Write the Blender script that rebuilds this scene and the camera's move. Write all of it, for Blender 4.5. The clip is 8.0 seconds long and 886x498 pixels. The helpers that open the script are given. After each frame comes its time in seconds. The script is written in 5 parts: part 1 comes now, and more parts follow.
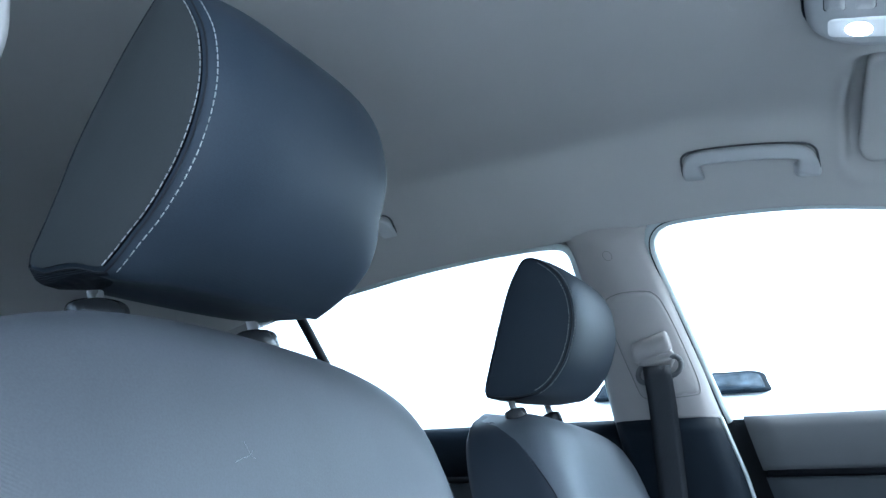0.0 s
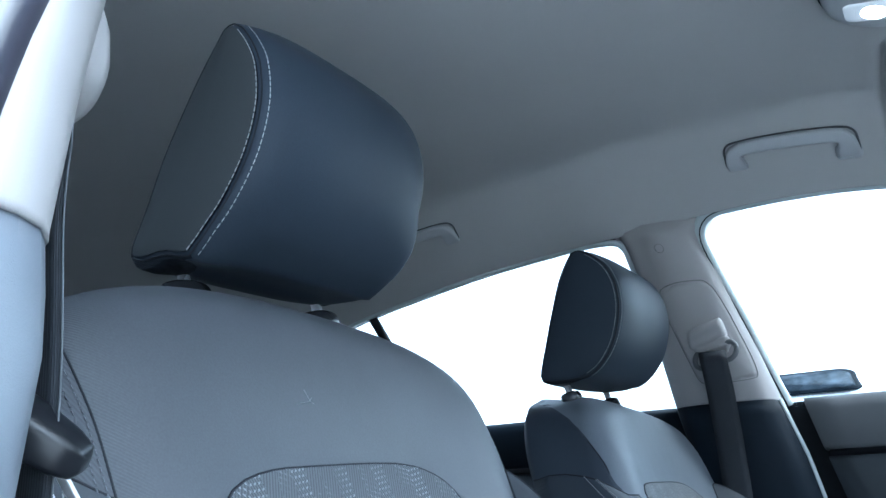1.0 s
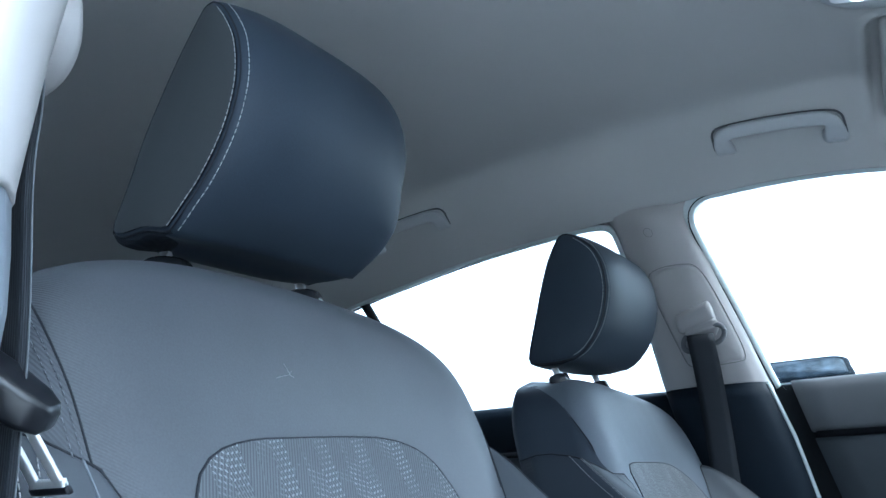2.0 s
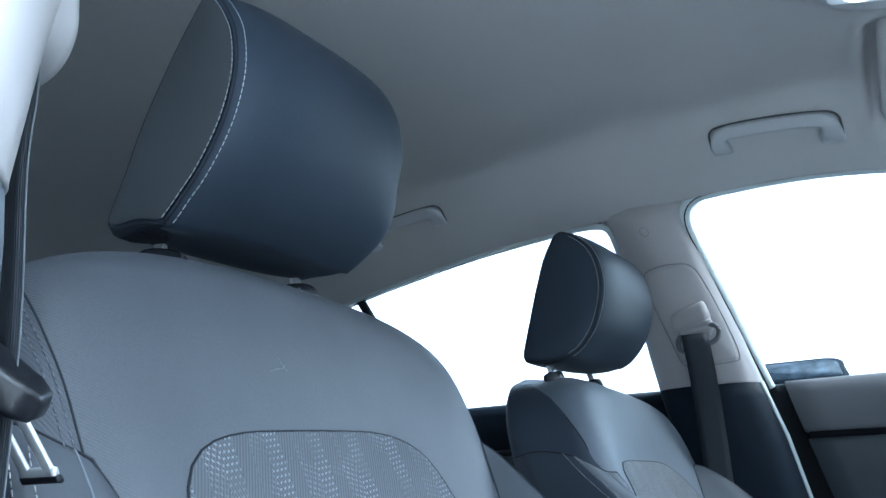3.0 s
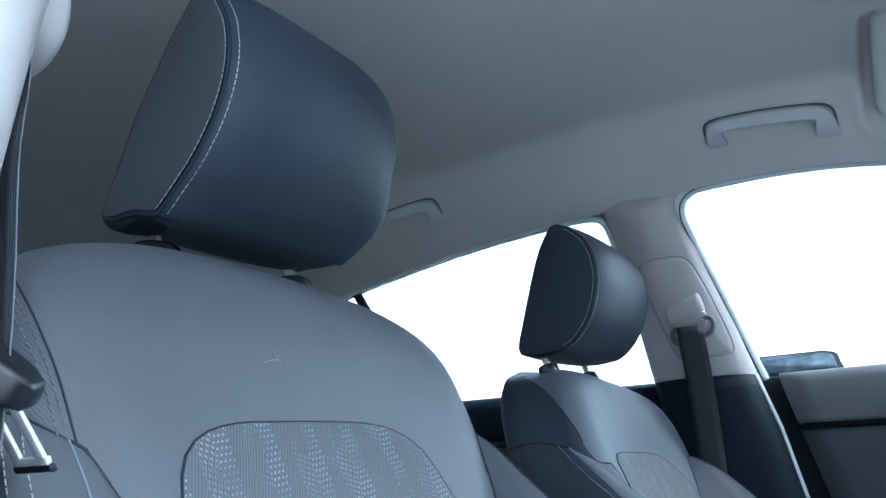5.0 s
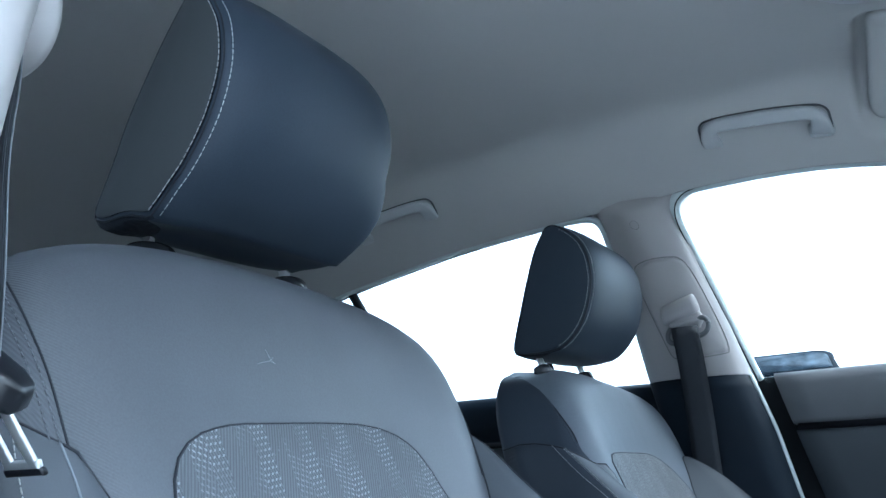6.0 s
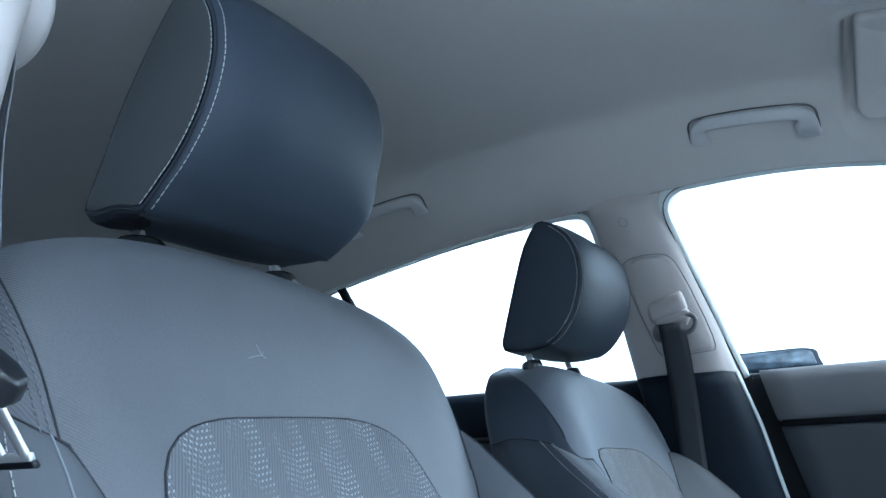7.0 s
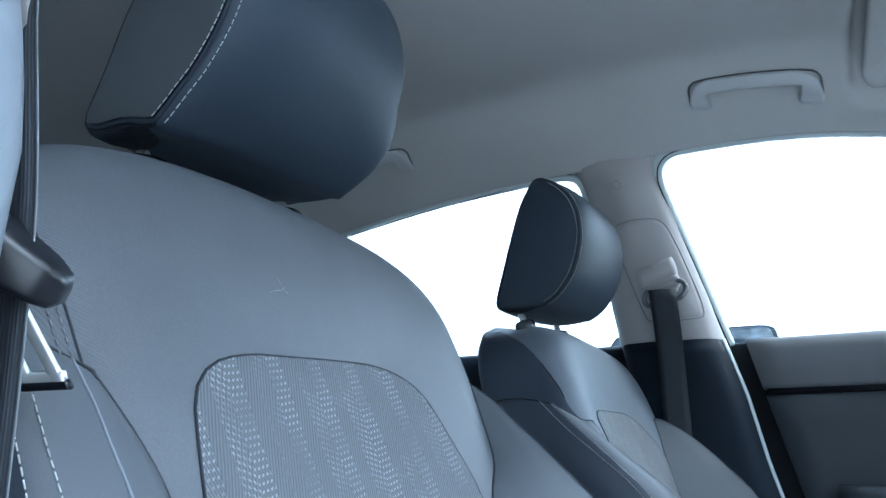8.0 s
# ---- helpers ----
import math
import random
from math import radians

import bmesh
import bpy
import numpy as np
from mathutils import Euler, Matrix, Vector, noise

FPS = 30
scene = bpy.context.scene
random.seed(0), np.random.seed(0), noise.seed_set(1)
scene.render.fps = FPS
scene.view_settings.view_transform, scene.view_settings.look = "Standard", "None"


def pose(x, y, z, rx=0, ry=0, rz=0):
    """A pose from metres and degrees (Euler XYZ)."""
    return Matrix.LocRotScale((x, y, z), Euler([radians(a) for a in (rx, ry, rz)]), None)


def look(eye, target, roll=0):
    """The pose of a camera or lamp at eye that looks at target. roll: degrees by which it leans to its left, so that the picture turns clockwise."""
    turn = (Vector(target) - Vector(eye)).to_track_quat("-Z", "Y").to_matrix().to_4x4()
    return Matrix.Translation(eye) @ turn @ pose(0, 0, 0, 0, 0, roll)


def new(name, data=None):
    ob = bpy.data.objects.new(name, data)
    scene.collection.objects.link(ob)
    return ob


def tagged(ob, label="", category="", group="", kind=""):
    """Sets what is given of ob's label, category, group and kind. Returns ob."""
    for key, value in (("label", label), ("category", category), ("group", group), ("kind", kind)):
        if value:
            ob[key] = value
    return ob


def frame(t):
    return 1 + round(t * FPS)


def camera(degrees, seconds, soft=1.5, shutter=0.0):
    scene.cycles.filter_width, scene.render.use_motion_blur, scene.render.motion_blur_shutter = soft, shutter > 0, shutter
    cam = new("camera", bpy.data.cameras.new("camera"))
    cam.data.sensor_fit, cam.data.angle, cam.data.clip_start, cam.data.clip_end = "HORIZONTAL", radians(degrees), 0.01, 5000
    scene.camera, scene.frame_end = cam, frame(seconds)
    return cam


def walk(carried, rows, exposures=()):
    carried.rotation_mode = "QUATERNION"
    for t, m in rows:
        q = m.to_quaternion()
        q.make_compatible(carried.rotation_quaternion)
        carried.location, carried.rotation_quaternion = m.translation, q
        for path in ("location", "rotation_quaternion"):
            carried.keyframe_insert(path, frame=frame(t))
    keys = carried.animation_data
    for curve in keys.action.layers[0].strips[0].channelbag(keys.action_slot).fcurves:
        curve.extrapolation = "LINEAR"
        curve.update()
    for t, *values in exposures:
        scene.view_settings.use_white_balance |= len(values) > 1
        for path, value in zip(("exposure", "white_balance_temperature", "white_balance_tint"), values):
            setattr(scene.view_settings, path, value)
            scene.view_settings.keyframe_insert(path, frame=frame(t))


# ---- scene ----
EXPO, KELVIN, TINT = 2.92, 5080, -1

cam = camera(59.6, 8.0, soft=1.5)
PATH = [
    (0, (0.007, -0.001, 0.862), (-0.822, 1.71, 1.483), -0.5),
    (0.2, (0.014, -0.009, 0.841), (-0.862, 1.648, 1.539), -0.8),
    (0.5, (0.074, -0.027, 0.823), (-0.876, 1.589, 1.521), -0.7),
    (0.8, (0.082, -0.042, 0.798), (-0.911, 1.554, 1.482), -1.0),
    (1, (0.089, -0.05, 0.796), (-0.923, 1.538, 1.471), -1.2),
    (1.5, (0.102, -0.045, 0.786), (-0.913, 1.548, 1.443), -1.5),
    (3, (0.105, -0.041, 0.778), (-0.903, 1.559, 1.429), -0.8),
    (3.5, (0.107, -0.041, 0.777), (-0.902, 1.56, 1.425), -0.7),
    (4, (0.105, -0.04, 0.777), (-0.905, 1.562, 1.418), -0.7),
    (4.5, (0.107, -0.041, 0.775), (-0.902, 1.564, 1.412), -0.8),
    (6, (0.109, -0.039, 0.777), (-0.887, 1.575, 1.412), -1.0),
    (6.5, (0.109, -0.042, 0.777), (-0.882, 1.575, 1.41), -1.0),
    (7, (0.109, -0.043, 0.777), (-0.864, 1.59, 1.399), -0.8),
    (7.5, (0.106, -0.041, 0.777), (-0.851, 1.608, 1.382), -0.6),
    (7.8, (0.088, -0.032, 0.761), (-0.852, 1.633, 1.347), -0.0),
    (8, (0.022, -0.027, 0.763), (-0.852, 1.683, 1.318), 0.2),
]
walk(cam, [(t, look(eye, target, roll)) for t, eye, target, roll in PATH],
     exposures=[(0.0, EXPO + 0.21, KELVIN, TINT), (0.2, EXPO + 0.13, KELVIN, TINT), (0.6, EXPO + 0.07, KELVIN, TINT), (1.0, EXPO, KELVIN, TINT), (1.4, EXPO, KELVIN, TINT), (3.0, EXPO + 0.06, KELVIN, TINT), (7.5, EXPO + 0.06, KELVIN, TINT), (8.0, EXPO + 0.11, KELVIN, TINT)])

# ---- light: bright hazy sky, soft sun from the open door's side ----
world = bpy.data.worlds.new("sky")
scene.world = world
world.use_nodes = True
wn = world.node_tree.nodes
wl = world.node_tree.links
sky = wn.new("ShaderNodeTexSky")
sky.sky_type = "NISHITA"
sky.sun_disc = False
sky.sun_elevation = radians(52)
sky.sun_rotation = radians(67)
sky.air_density = 1.0
sky.dust_density = 3.0
haze = wn.new("ShaderNodeHueSaturation")
haze.inputs["Saturation"].default_value = 0.35
wn["Background"].inputs["Strength"].default_value = 0.15
wl.new(sky.outputs["Color"], haze.inputs["Color"])
wl.new(haze.outputs["Color"], wn["Background"].inputs["Color"])

sun_data = bpy.data.lights.new("sun", "SUN")
sun_data.energy = 0.6
sun_data.angle = radians(40)
sun_data.color = (1.0, 0.97, 0.93)
sun = new("sun", sun_data)
sun.matrix_world = look((2.1, 0.9, 2.9), (0, 0, 0))


# ---- materials ----
def principled(name, base, rough=0.6, metal=0.0, spec=0.5):
    m = bpy.data.materials.new(name)
    m.use_nodes = True
    b = m.node_tree.nodes["Principled BSDF"]
    b.inputs["Base Color"].default_value = (*base, 1)
    b.inputs["Roughness"].default_value = rough
    b.inputs["Metallic"].default_value = metal
    b.inputs["Specular IOR Level"].default_value = spec
    return m, m.node_tree.nodes, m.node_tree.links, b


def grained(name, base, rough=0.6, fine=900, coarse=9, bump=0.08, vary=0.12, spec=0.5, metal=0.0, dist=0.0006):
    """A surface with fine grain in relief and a slow drift of tone and gloss."""
    m, n, l, b = principled(name, base, rough, metal, spec)
    tc = n.new("ShaderNodeTexCoord")
    big = n.new("ShaderNodeTexNoise")
    big.inputs["Scale"].default_value = coarse
    big.inputs["Detail"].default_value = 5
    l.new(tc.outputs["Object"], big.inputs["Vector"])
    small = n.new("ShaderNodeTexNoise")
    small.inputs["Scale"].default_value = fine
    small.inputs["Detail"].default_value = 2
    l.new(tc.outputs["Object"], small.inputs["Vector"])
    ramp = n.new("ShaderNodeMapRange")
    ramp.inputs["To Min"].default_value = 1 - vary
    ramp.inputs["To Max"].default_value = 1 + vary
    l.new(big.outputs["Fac"], ramp.inputs["Value"])
    ramp2 = n.new("ShaderNodeMapRange")
    ramp2.inputs["To Min"].default_value = 1 - vary
    ramp2.inputs["To Max"].default_value = 1 + vary
    l.new(small.outputs["Fac"], ramp2.inputs["Value"])
    mul = n.new("ShaderNodeMath")
    mul.operation = "MULTIPLY"
    l.new(ramp.outputs["Result"], mul.inputs[0])
    l.new(ramp2.outputs["Result"], mul.inputs[1])
    mix = n.new("ShaderNodeVectorMath")
    mix.operation = "SCALE"
    mix.inputs[0].default_value = base
    l.new(mul.outputs["Value"], mix.inputs["Scale"])
    l.new(mix.outputs["Vector"], b.inputs["Base Color"])
    rr = n.new("ShaderNodeMapRange")
    rr.inputs["To Min"].default_value = rough - 0.07
    rr.inputs["To Max"].default_value = rough + 0.07
    l.new(big.outputs["Fac"], rr.inputs["Value"])
    l.new(rr.outputs["Result"], b.inputs["Roughness"])
    bp = n.new("ShaderNodeBump")
    bp.inputs["Strength"].default_value = bump
    bp.inputs["Distance"].default_value = dist
    l.new(small.outputs["Fac"], bp.inputs["Height"])
    l.new(bp.outputs["Normal"], b.inputs["Normal"])
    return m


def ribbed(name, base, rough, pitch, turn, depth=0.5, tone=0.25):
    """Fabric-backed leather with fine parallel ribs, laid out in metres by the surface's own map."""
    m, n, l, b = principled(name, base, rough)
    uv = n.new("ShaderNodeUVMap")
    rot = n.new("ShaderNodeMapping")
    rot.inputs["Rotation"].default_value = (0, 0, radians(turn))
    l.new(uv.outputs["UV"], rot.inputs["Vector"])
    sep = n.new("ShaderNodeSeparateXYZ")
    l.new(rot.outputs["Vector"], sep.inputs["Vector"])
    k = n.new("ShaderNodeMath")
    k.operation = "MULTIPLY"
    k.inputs[1].default_value = 2 * math.pi / pitch
    l.new(sep.outputs["X"], k.inputs[0])
    s = n.new("ShaderNodeMath")
    s.operation = "SINE"
    l.new(k.outputs["Value"], s.inputs[0])
    no = n.new("ShaderNodeTexNoise")
    no.inputs["Scale"].default_value = 14
    no.inputs["Detail"].default_value = 4
    l.new(uv.outputs["UV"], no.inputs["Vector"])
    mr = n.new("ShaderNodeMapRange")
    mr.inputs["From Min"].default_value = -1
    mr.inputs["To Min"].default_value = 1 - tone
    mr.inputs["To Max"].default_value = 1 + tone * 0.5
    l.new(s.outputs["Value"], mr.inputs["Value"])
    mr2 = n.new("ShaderNodeMapRange")
    mr2.inputs["To Min"].default_value = 0.88
    mr2.inputs["To Max"].default_value = 1.12
    l.new(no.outputs["Fac"], mr2.inputs["Value"])
    mm = n.new("ShaderNodeMath")
    mm.operation = "MULTIPLY"
    l.new(mr.outputs["Result"], mm.inputs[0])
    l.new(mr2.outputs["Result"], mm.inputs[1])
    sc = n.new("ShaderNodeVectorMath")
    sc.operation = "SCALE"
    sc.inputs[0].default_value = base
    l.new(mm.outputs["Value"], sc.inputs["Scale"])
    l.new(sc.outputs["Vector"], b.inputs["Base Color"])
    bp = n.new("ShaderNodeBump")
    bp.inputs["Strength"].default_value = depth
    bp.inputs["Distance"].default_value = 0.0004
    l.new(s.outputs["Value"], bp.inputs["Height"])
    l.new(bp.outputs["Normal"], b.inputs["Normal"])
    return m


SLANT = 0.195


def yoke(name, main, flank, door_side, ribs):
    """Seat leather whose flanks, outside the side seams, are darker, on the far seat to paint their shade; the flank
    towards the door has fine ribs.
    """
    m = grained(name, main, 0.52 if ribs else 0.56, 620, 11, 0.16, 0.17, spec=0.4)
    n, l = m.node_tree.nodes, m.node_tree.links
    b = n["Principled BSDF"]

    def op(kind, a, c=None, d=None):
        node = n.new("ShaderNodeMath")
        node.operation = kind
        for i, v in enumerate((a, c, d)):
            if v is None:
                continue
            if isinstance(v, (int, float)):
                node.inputs[i].default_value = v
            else:
                l.new(v, node.inputs[i])
        return node.outputs["Value"]
    uv = n.new("ShaderNodeUVMap")
    sep = n.new("ShaderNodeSeparateXYZ")
    l.new(uv.outputs["UV"], sep.inputs["Vector"])
    u, v = sep.outputs["X"], sep.outputs["Y"]
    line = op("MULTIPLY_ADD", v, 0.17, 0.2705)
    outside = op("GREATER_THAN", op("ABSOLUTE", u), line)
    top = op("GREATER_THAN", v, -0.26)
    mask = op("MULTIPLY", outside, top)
    door = op("GREATER_THAN", op("MULTIPLY", u, float(door_side)), 0.0)
    if ribs:
        fade = op("MULTIPLY", op("SUBTRACT", op("ABSOLUTE", u), op("SUBTRACT", line, 0.032)), 1 / 0.028)
        fade = op("MINIMUM", op("MAXIMUM", fade, 0.0), 1.0)
        inner = op("MULTIPLY", fade, top)
        along_u = op("MULTIPLY_ADD", outside, 0.36, 0.5)
        along_v = op("MULTIPLY_ADD", outside, -0.35, 0.85)
        wave = op("SINE", op("MULTIPLY", op("ADD", op("MULTIPLY", op("MULTIPLY", u, float(-door_side)), along_u), op("MULTIPLY", v, along_v)), 2 * math.pi / 0.0020))
        strength = op("MULTIPLY", op("MULTIPLY", inner, door), 0.30)
        rib = op("MULTIPLY", wave, strength)
    src = b.inputs["Base Color"].links[0].from_socket
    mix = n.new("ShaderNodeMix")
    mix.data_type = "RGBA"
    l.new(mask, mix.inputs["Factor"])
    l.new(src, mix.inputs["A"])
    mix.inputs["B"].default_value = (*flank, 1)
    out = mix.outputs["Result"]
    if ribs:
        sc = n.new("ShaderNodeVectorMath")
        sc.operation = "SCALE"
        l.new(out, sc.inputs[0])
        l.new(op("MULTIPLY_ADD", rib, 0.26, 1.0), sc.inputs["Scale"])
        out = sc.outputs["Vector"]
        bp = n.new("ShaderNodeBump")
        bp.inputs["Strength"].default_value = 0.5
        bp.inputs["Distance"].default_value = 0.0005
        l.new(rib, bp.inputs["Height"])
        l.new(b.inputs["Normal"].links[0].from_socket, bp.inputs["Normal"])
        l.new(bp.outputs["Normal"], b.inputs["Normal"])
    l.new(out, b.inputs["Base Color"])
    return m


def herringbone(name, dark, light):
    """Woven seat cloth: upright chevron bands with rows of light stitches in some of them."""
    m, n, l, b = principled(name, dark, 0.75)
    b.inputs["Sheen Weight"].default_value = 0.22
    b.inputs["Sheen Roughness"].default_value = 0.5
    uv = n.new("ShaderNodeUVMap")
    sep = n.new("ShaderNodeSeparateXYZ")
    l.new(uv.outputs["UV"], sep.inputs["Vector"])

    def op(kind, a, c=None, d=None):
        node = n.new("ShaderNodeMath")
        node.operation = kind
        for i, v in enumerate((a, c, d)):
            if v is None:
                continue
            if isinstance(v, (int, float)):
                node.inputs[i].default_value = v
            else:
                l.new(v, node.inputs[i])
        return node.outputs["Value"]

    u, v = sep.outputs["X"], sep.outputs["Y"]
    no = n.new("ShaderNodeTexNoise")
    no.inputs["Scale"].default_value = 17
    no.inputs["Detail"].default_value = 3
    l.new(uv.outputs["UV"], no.inputs["Vector"])
    rough = n.new("ShaderNodeTexNoise")
    rough.inputs["Scale"].default_value = 900
    l.new(uv.outputs["UV"], rough.inputs["Vector"])
    slant = op("MULTIPLY_ADD", v, SLANT, op("ADD", u, 0.5532))
    cell = op("DIVIDE", slant, 0.0172)
    part_u = op("FRACT", cell)
    column = op("FLOOR", cell)
    third = op("FRACT", op("MULTIPLY_ADD", column, 1 / 3, 0.01))
    pair = op("LESS_THAN", third, 0.5)
    steep = op("MULTIPLY", pair, op("GREATER_THAN", third, 0.2))
    way = op("MULTIPLY_ADD", steep, -2.0, 1.0)
    # short slanted stitches, three or four abreast, in every row of a bright column
    row = op("SINE", op("MULTIPLY", op("MULTIPLY_ADD", op("MULTIPLY", part_u, way), 0.0036, v), 2 * math.pi / 0.0045))
    abreast = op("SINE", op("MULTIPLY", op("ADD", op("MULTIPLY", part_u, 4.0), op("MULTIPLY", op("MULTIPLY", v, way), 120.0)), 2 * math.pi))
    dash = op("MULTIPLY", op("GREATER_THAN", row, 0.40), op("GREATER_THAN", abreast, op("MULTIPLY_ADD", steep, 0.25, -0.05)))
    wear = op("MINIMUM", op("MAXIMUM", op("MULTIPLY_ADD", no.outputs["Fac"], 4.5, op("MULTIPLY_ADD", steep, 0.45, -1.85)), 0.0), 1.0)
    lone = op("MULTIPLY", op("GREATER_THAN", no.outputs["Fac"], 0.60), op("SUBTRACT", 1.0, pair))
    bright = op("MULTIPLY", dash, op("MINIMUM", op("ADD", op("MULTIPLY", pair, wear), op("MULTIPLY", lone, 0.35)), 1.0))
    # close steep twill lines that turn at every column
    wave = op("SINE", op("MULTIPLY", op("MULTIPLY_ADD", v, 0.42, op("MULTIPLY", op("MULTIPLY", part_u, op("MULTIPLY_ADD", steep, 2.0, -1.0)), 0.0172)), 2 * math.pi / 0.0030))
    faint = op("ADD", op("MULTIPLY_ADD", wave, 0.10, 0.13), op("MULTIPLY_ADD", rough.outputs["Fac"], 0.10, -0.05))
    fac = op("MINIMUM", op("MAXIMUM", bright, faint), 1.0)
    mix = n.new("ShaderNodeMix")
    mix.data_type = "RGBA"
    mix.inputs["A"].default_value = (*dark, 1)
    mix.inputs["B"].default_value = (*light, 1)
    l.new(fac, mix.inputs["Factor"])
    l.new(mix.outputs["Result"], b.inputs["Base Color"])
    bp = n.new("ShaderNodeBump")
    bp.inputs["Strength"].default_value = 0.3
    bp.inputs["Distance"].default_value = 0.0006
    l.new(wave, bp.inputs["Height"])
    l.new(bp.outputs["Normal"], b.inputs["Normal"])
    return m


def glassy(name, tint=(0.93, 0.97, 0.96)):
    m = bpy.data.materials.new(name)
    m.use_nodes = True
    n, l = m.node_tree.nodes, m.node_tree.links
    n.remove(n["Principled BSDF"])
    tr = n.new("ShaderNodeBsdfTransparent")
    tr.inputs["Color"].default_value = (*tint, 1)
    gl = n.new("ShaderNodeBsdfGlossy")
    gl.inputs["Roughness"].default_value = 0.02
    fr = n.new("ShaderNodeFresnel")
    fr.inputs["IOR"].default_value = 1.45
    mx = n.new("ShaderNodeMixShader")
    l.new(fr.outputs["Fac"], mx.inputs["Fac"])
    l.new(tr.outputs["BSDF"], mx.inputs[1])
    l.new(gl.outputs["BSDF"], mx.inputs[2])
    l.new(mx.outputs["Shader"], n["Material Output"].inputs["Surface"])
    return m


def glowing(name, colour, strength):
    m, n, l, b = principled(name, (0.8, 0.8, 0.8), 0.3)
    b.inputs["Emission Color"].default_value = (*colour, 1)
    b.inputs["Emission Strength"].default_value = strength
    return m


LEATHER = grained("seat_leather", (0.113, 0.119, 0.138), 0.47, 1100, 7, 0.10, 0.10)
LEATHER_HEAD = grained("headrest_leather", (0.027, 0.037, 0.053), 0.55, 700, 9, 0.10, 0.14, spec=0.28)
def fine_ribs(m, pitch, strength):
    """Adds close level ribs in relief to a material."""
    n, l = m.node_tree.nodes, m.node_tree.links
    b = n["Principled BSDF"]
    tc = n.new("ShaderNodeTexCoord")
    sep = n.new("ShaderNodeSeparateXYZ")
    l.new(tc.outputs["Object"], sep.inputs["Vector"])
    k = n.new("ShaderNodeMath")
    k.operation = "MULTIPLY"
    k.inputs[1].default_value = 2 * math.pi / pitch
    l.new(sep.outputs["Z"], k.inputs[0])
    w = n.new("ShaderNodeMath")
    w.operation = "SINE"
    l.new(k.outputs["Value"], w.inputs[0])
    bp = n.new("ShaderNodeBump")
    bp.inputs["Strength"].default_value = strength
    bp.inputs["Distance"].default_value = 0.0003
    l.new(w.outputs["Value"], bp.inputs["Height"])
    l.new(b.inputs["Normal"].links[0].from_socket, bp.inputs["Normal"])
    l.new(bp.outputs["Normal"], b.inputs["Normal"])


fine_ribs(LEATHER_HEAD, 0.0013, 0.05)
RIBBED_CLOTH = grained("ribbed_underside_cloth", (0.015, 0.019, 0.026), 0.75, 1100, 9, 0.10, 0.12, spec=0.2)
fine_ribs(RIBBED_CLOTH, 0.0016, 0.9)
# headrest leather in a paler grey, light from the door put into it
LEATHER_SIDE_LIT = grained("headrest_side_leather_lit", (0.048, 0.052, 0.054), 0.7, 1100, 8, 0.10, 0.10, spec=0.2)
# partly dark leather, partly the flanks' shade put into the colour
LEATHER_DARK = grained("seat_side_leather", (0.027, 0.034, 0.048), 0.5, 1100, 8, 0.12, 0.1)
BOLSTER = grained("bolster_leather", (0.085, 0.092, 0.104), 0.58, 1000, 8, 0.12, 0.1, spec=0.3)
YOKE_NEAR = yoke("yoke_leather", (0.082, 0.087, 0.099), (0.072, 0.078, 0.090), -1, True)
# same leather as the near yoke: main brightened for light, flank darkened for shade
YOKE_LIT_SHADED = yoke("yoke_leather_lit_shaded", (0.132, 0.149, 0.176), (0.032, 0.041, 0.058), 1, False)
CLOTH = herringbone("herringbone_cloth", (0.050, 0.055, 0.064), (0.235, 0.25, 0.27))
THREAD = grained("light_thread", (0.42, 0.43, 0.43), 0.8, 3000, 30, 0.2)
THREAD_GREY = grained("grey_thread", (0.20, 0.215, 0.24), 0.8, 3000, 30, 0.2)
LINT = grained("pale_fluff", (0.24, 0.25, 0.27), 0.9, 3000, 30, 0.2)
SIDE_THREAD = grained("side_seam_thread", (0.135, 0.142, 0.16), 0.7, 3000, 30, 0.2)
SEAM = grained("dark_seam", (0.012, 0.014, 0.02), 0.8, 2000, 30, 0.2)
PIPING = grained("piping", (0.03, 0.034, 0.045), 0.6, 2000, 30, 0.2)
STEEL = grained("brushed_steel", (0.78, 0.79, 0.80), 0.38, 500, 20, 0.03, 0.05, metal=0.55)
CHROME = grained("bright_steel", (0.86, 0.87, 0.88), 0.28, 500, 20, 0.01, 0.03, metal=0.6)
PLASTIC_BLACK = grained("black_plastic", (0.010, 0.011, 0.015), 0.38, 1500, 12, 0.12, 0.12, spec=0.35)
GRIP = grained("tongue_plastic", (0.008, 0.009, 0.012), 0.32, 1500, 12, 0.06, 0.1, spec=0.5)
GUIDE = grained("post_guide_plastic", (0.030, 0.033, 0.039), 0.22, 1500, 12, 0.1, 0.1)
PLASTIC_DARK = grained("dark_trim_plastic", (0.008, 0.0135, 0.022), 0.55, 1300, 10, 0.18, 0.12, spec=0.14)
TRIM_MID = grained("grey_pillar_plastic", (0.160, 0.178, 0.208), 0.45, 1300, 10, 0.18, 0.08)
DOOR_DARK = grained("door_lower_plastic", (0.048, 0.055, 0.064), 0.5, 1300, 10, 0.18, 0.12, spec=0.35)
PLASTIC_GREY = grained("grey_door_plastic", (0.125, 0.13, 0.138), 0.5, 1300, 10, 0.18, 0.12)
RIM_SHADE = grained("handle_gap_shade", (0.07, 0.073, 0.078), 0.7, 1300, 10, 0.1, 0.05)
JOINT = grained("joint_grey", (0.20, 0.198, 0.196), 0.6, 1300, 10, 0.1, 0.05)
TRIM_LIGHT = grained("light_trim_plastic", (0.375, 0.358, 0.352), 0.5, 1300, 9, 0.15, 0.05)
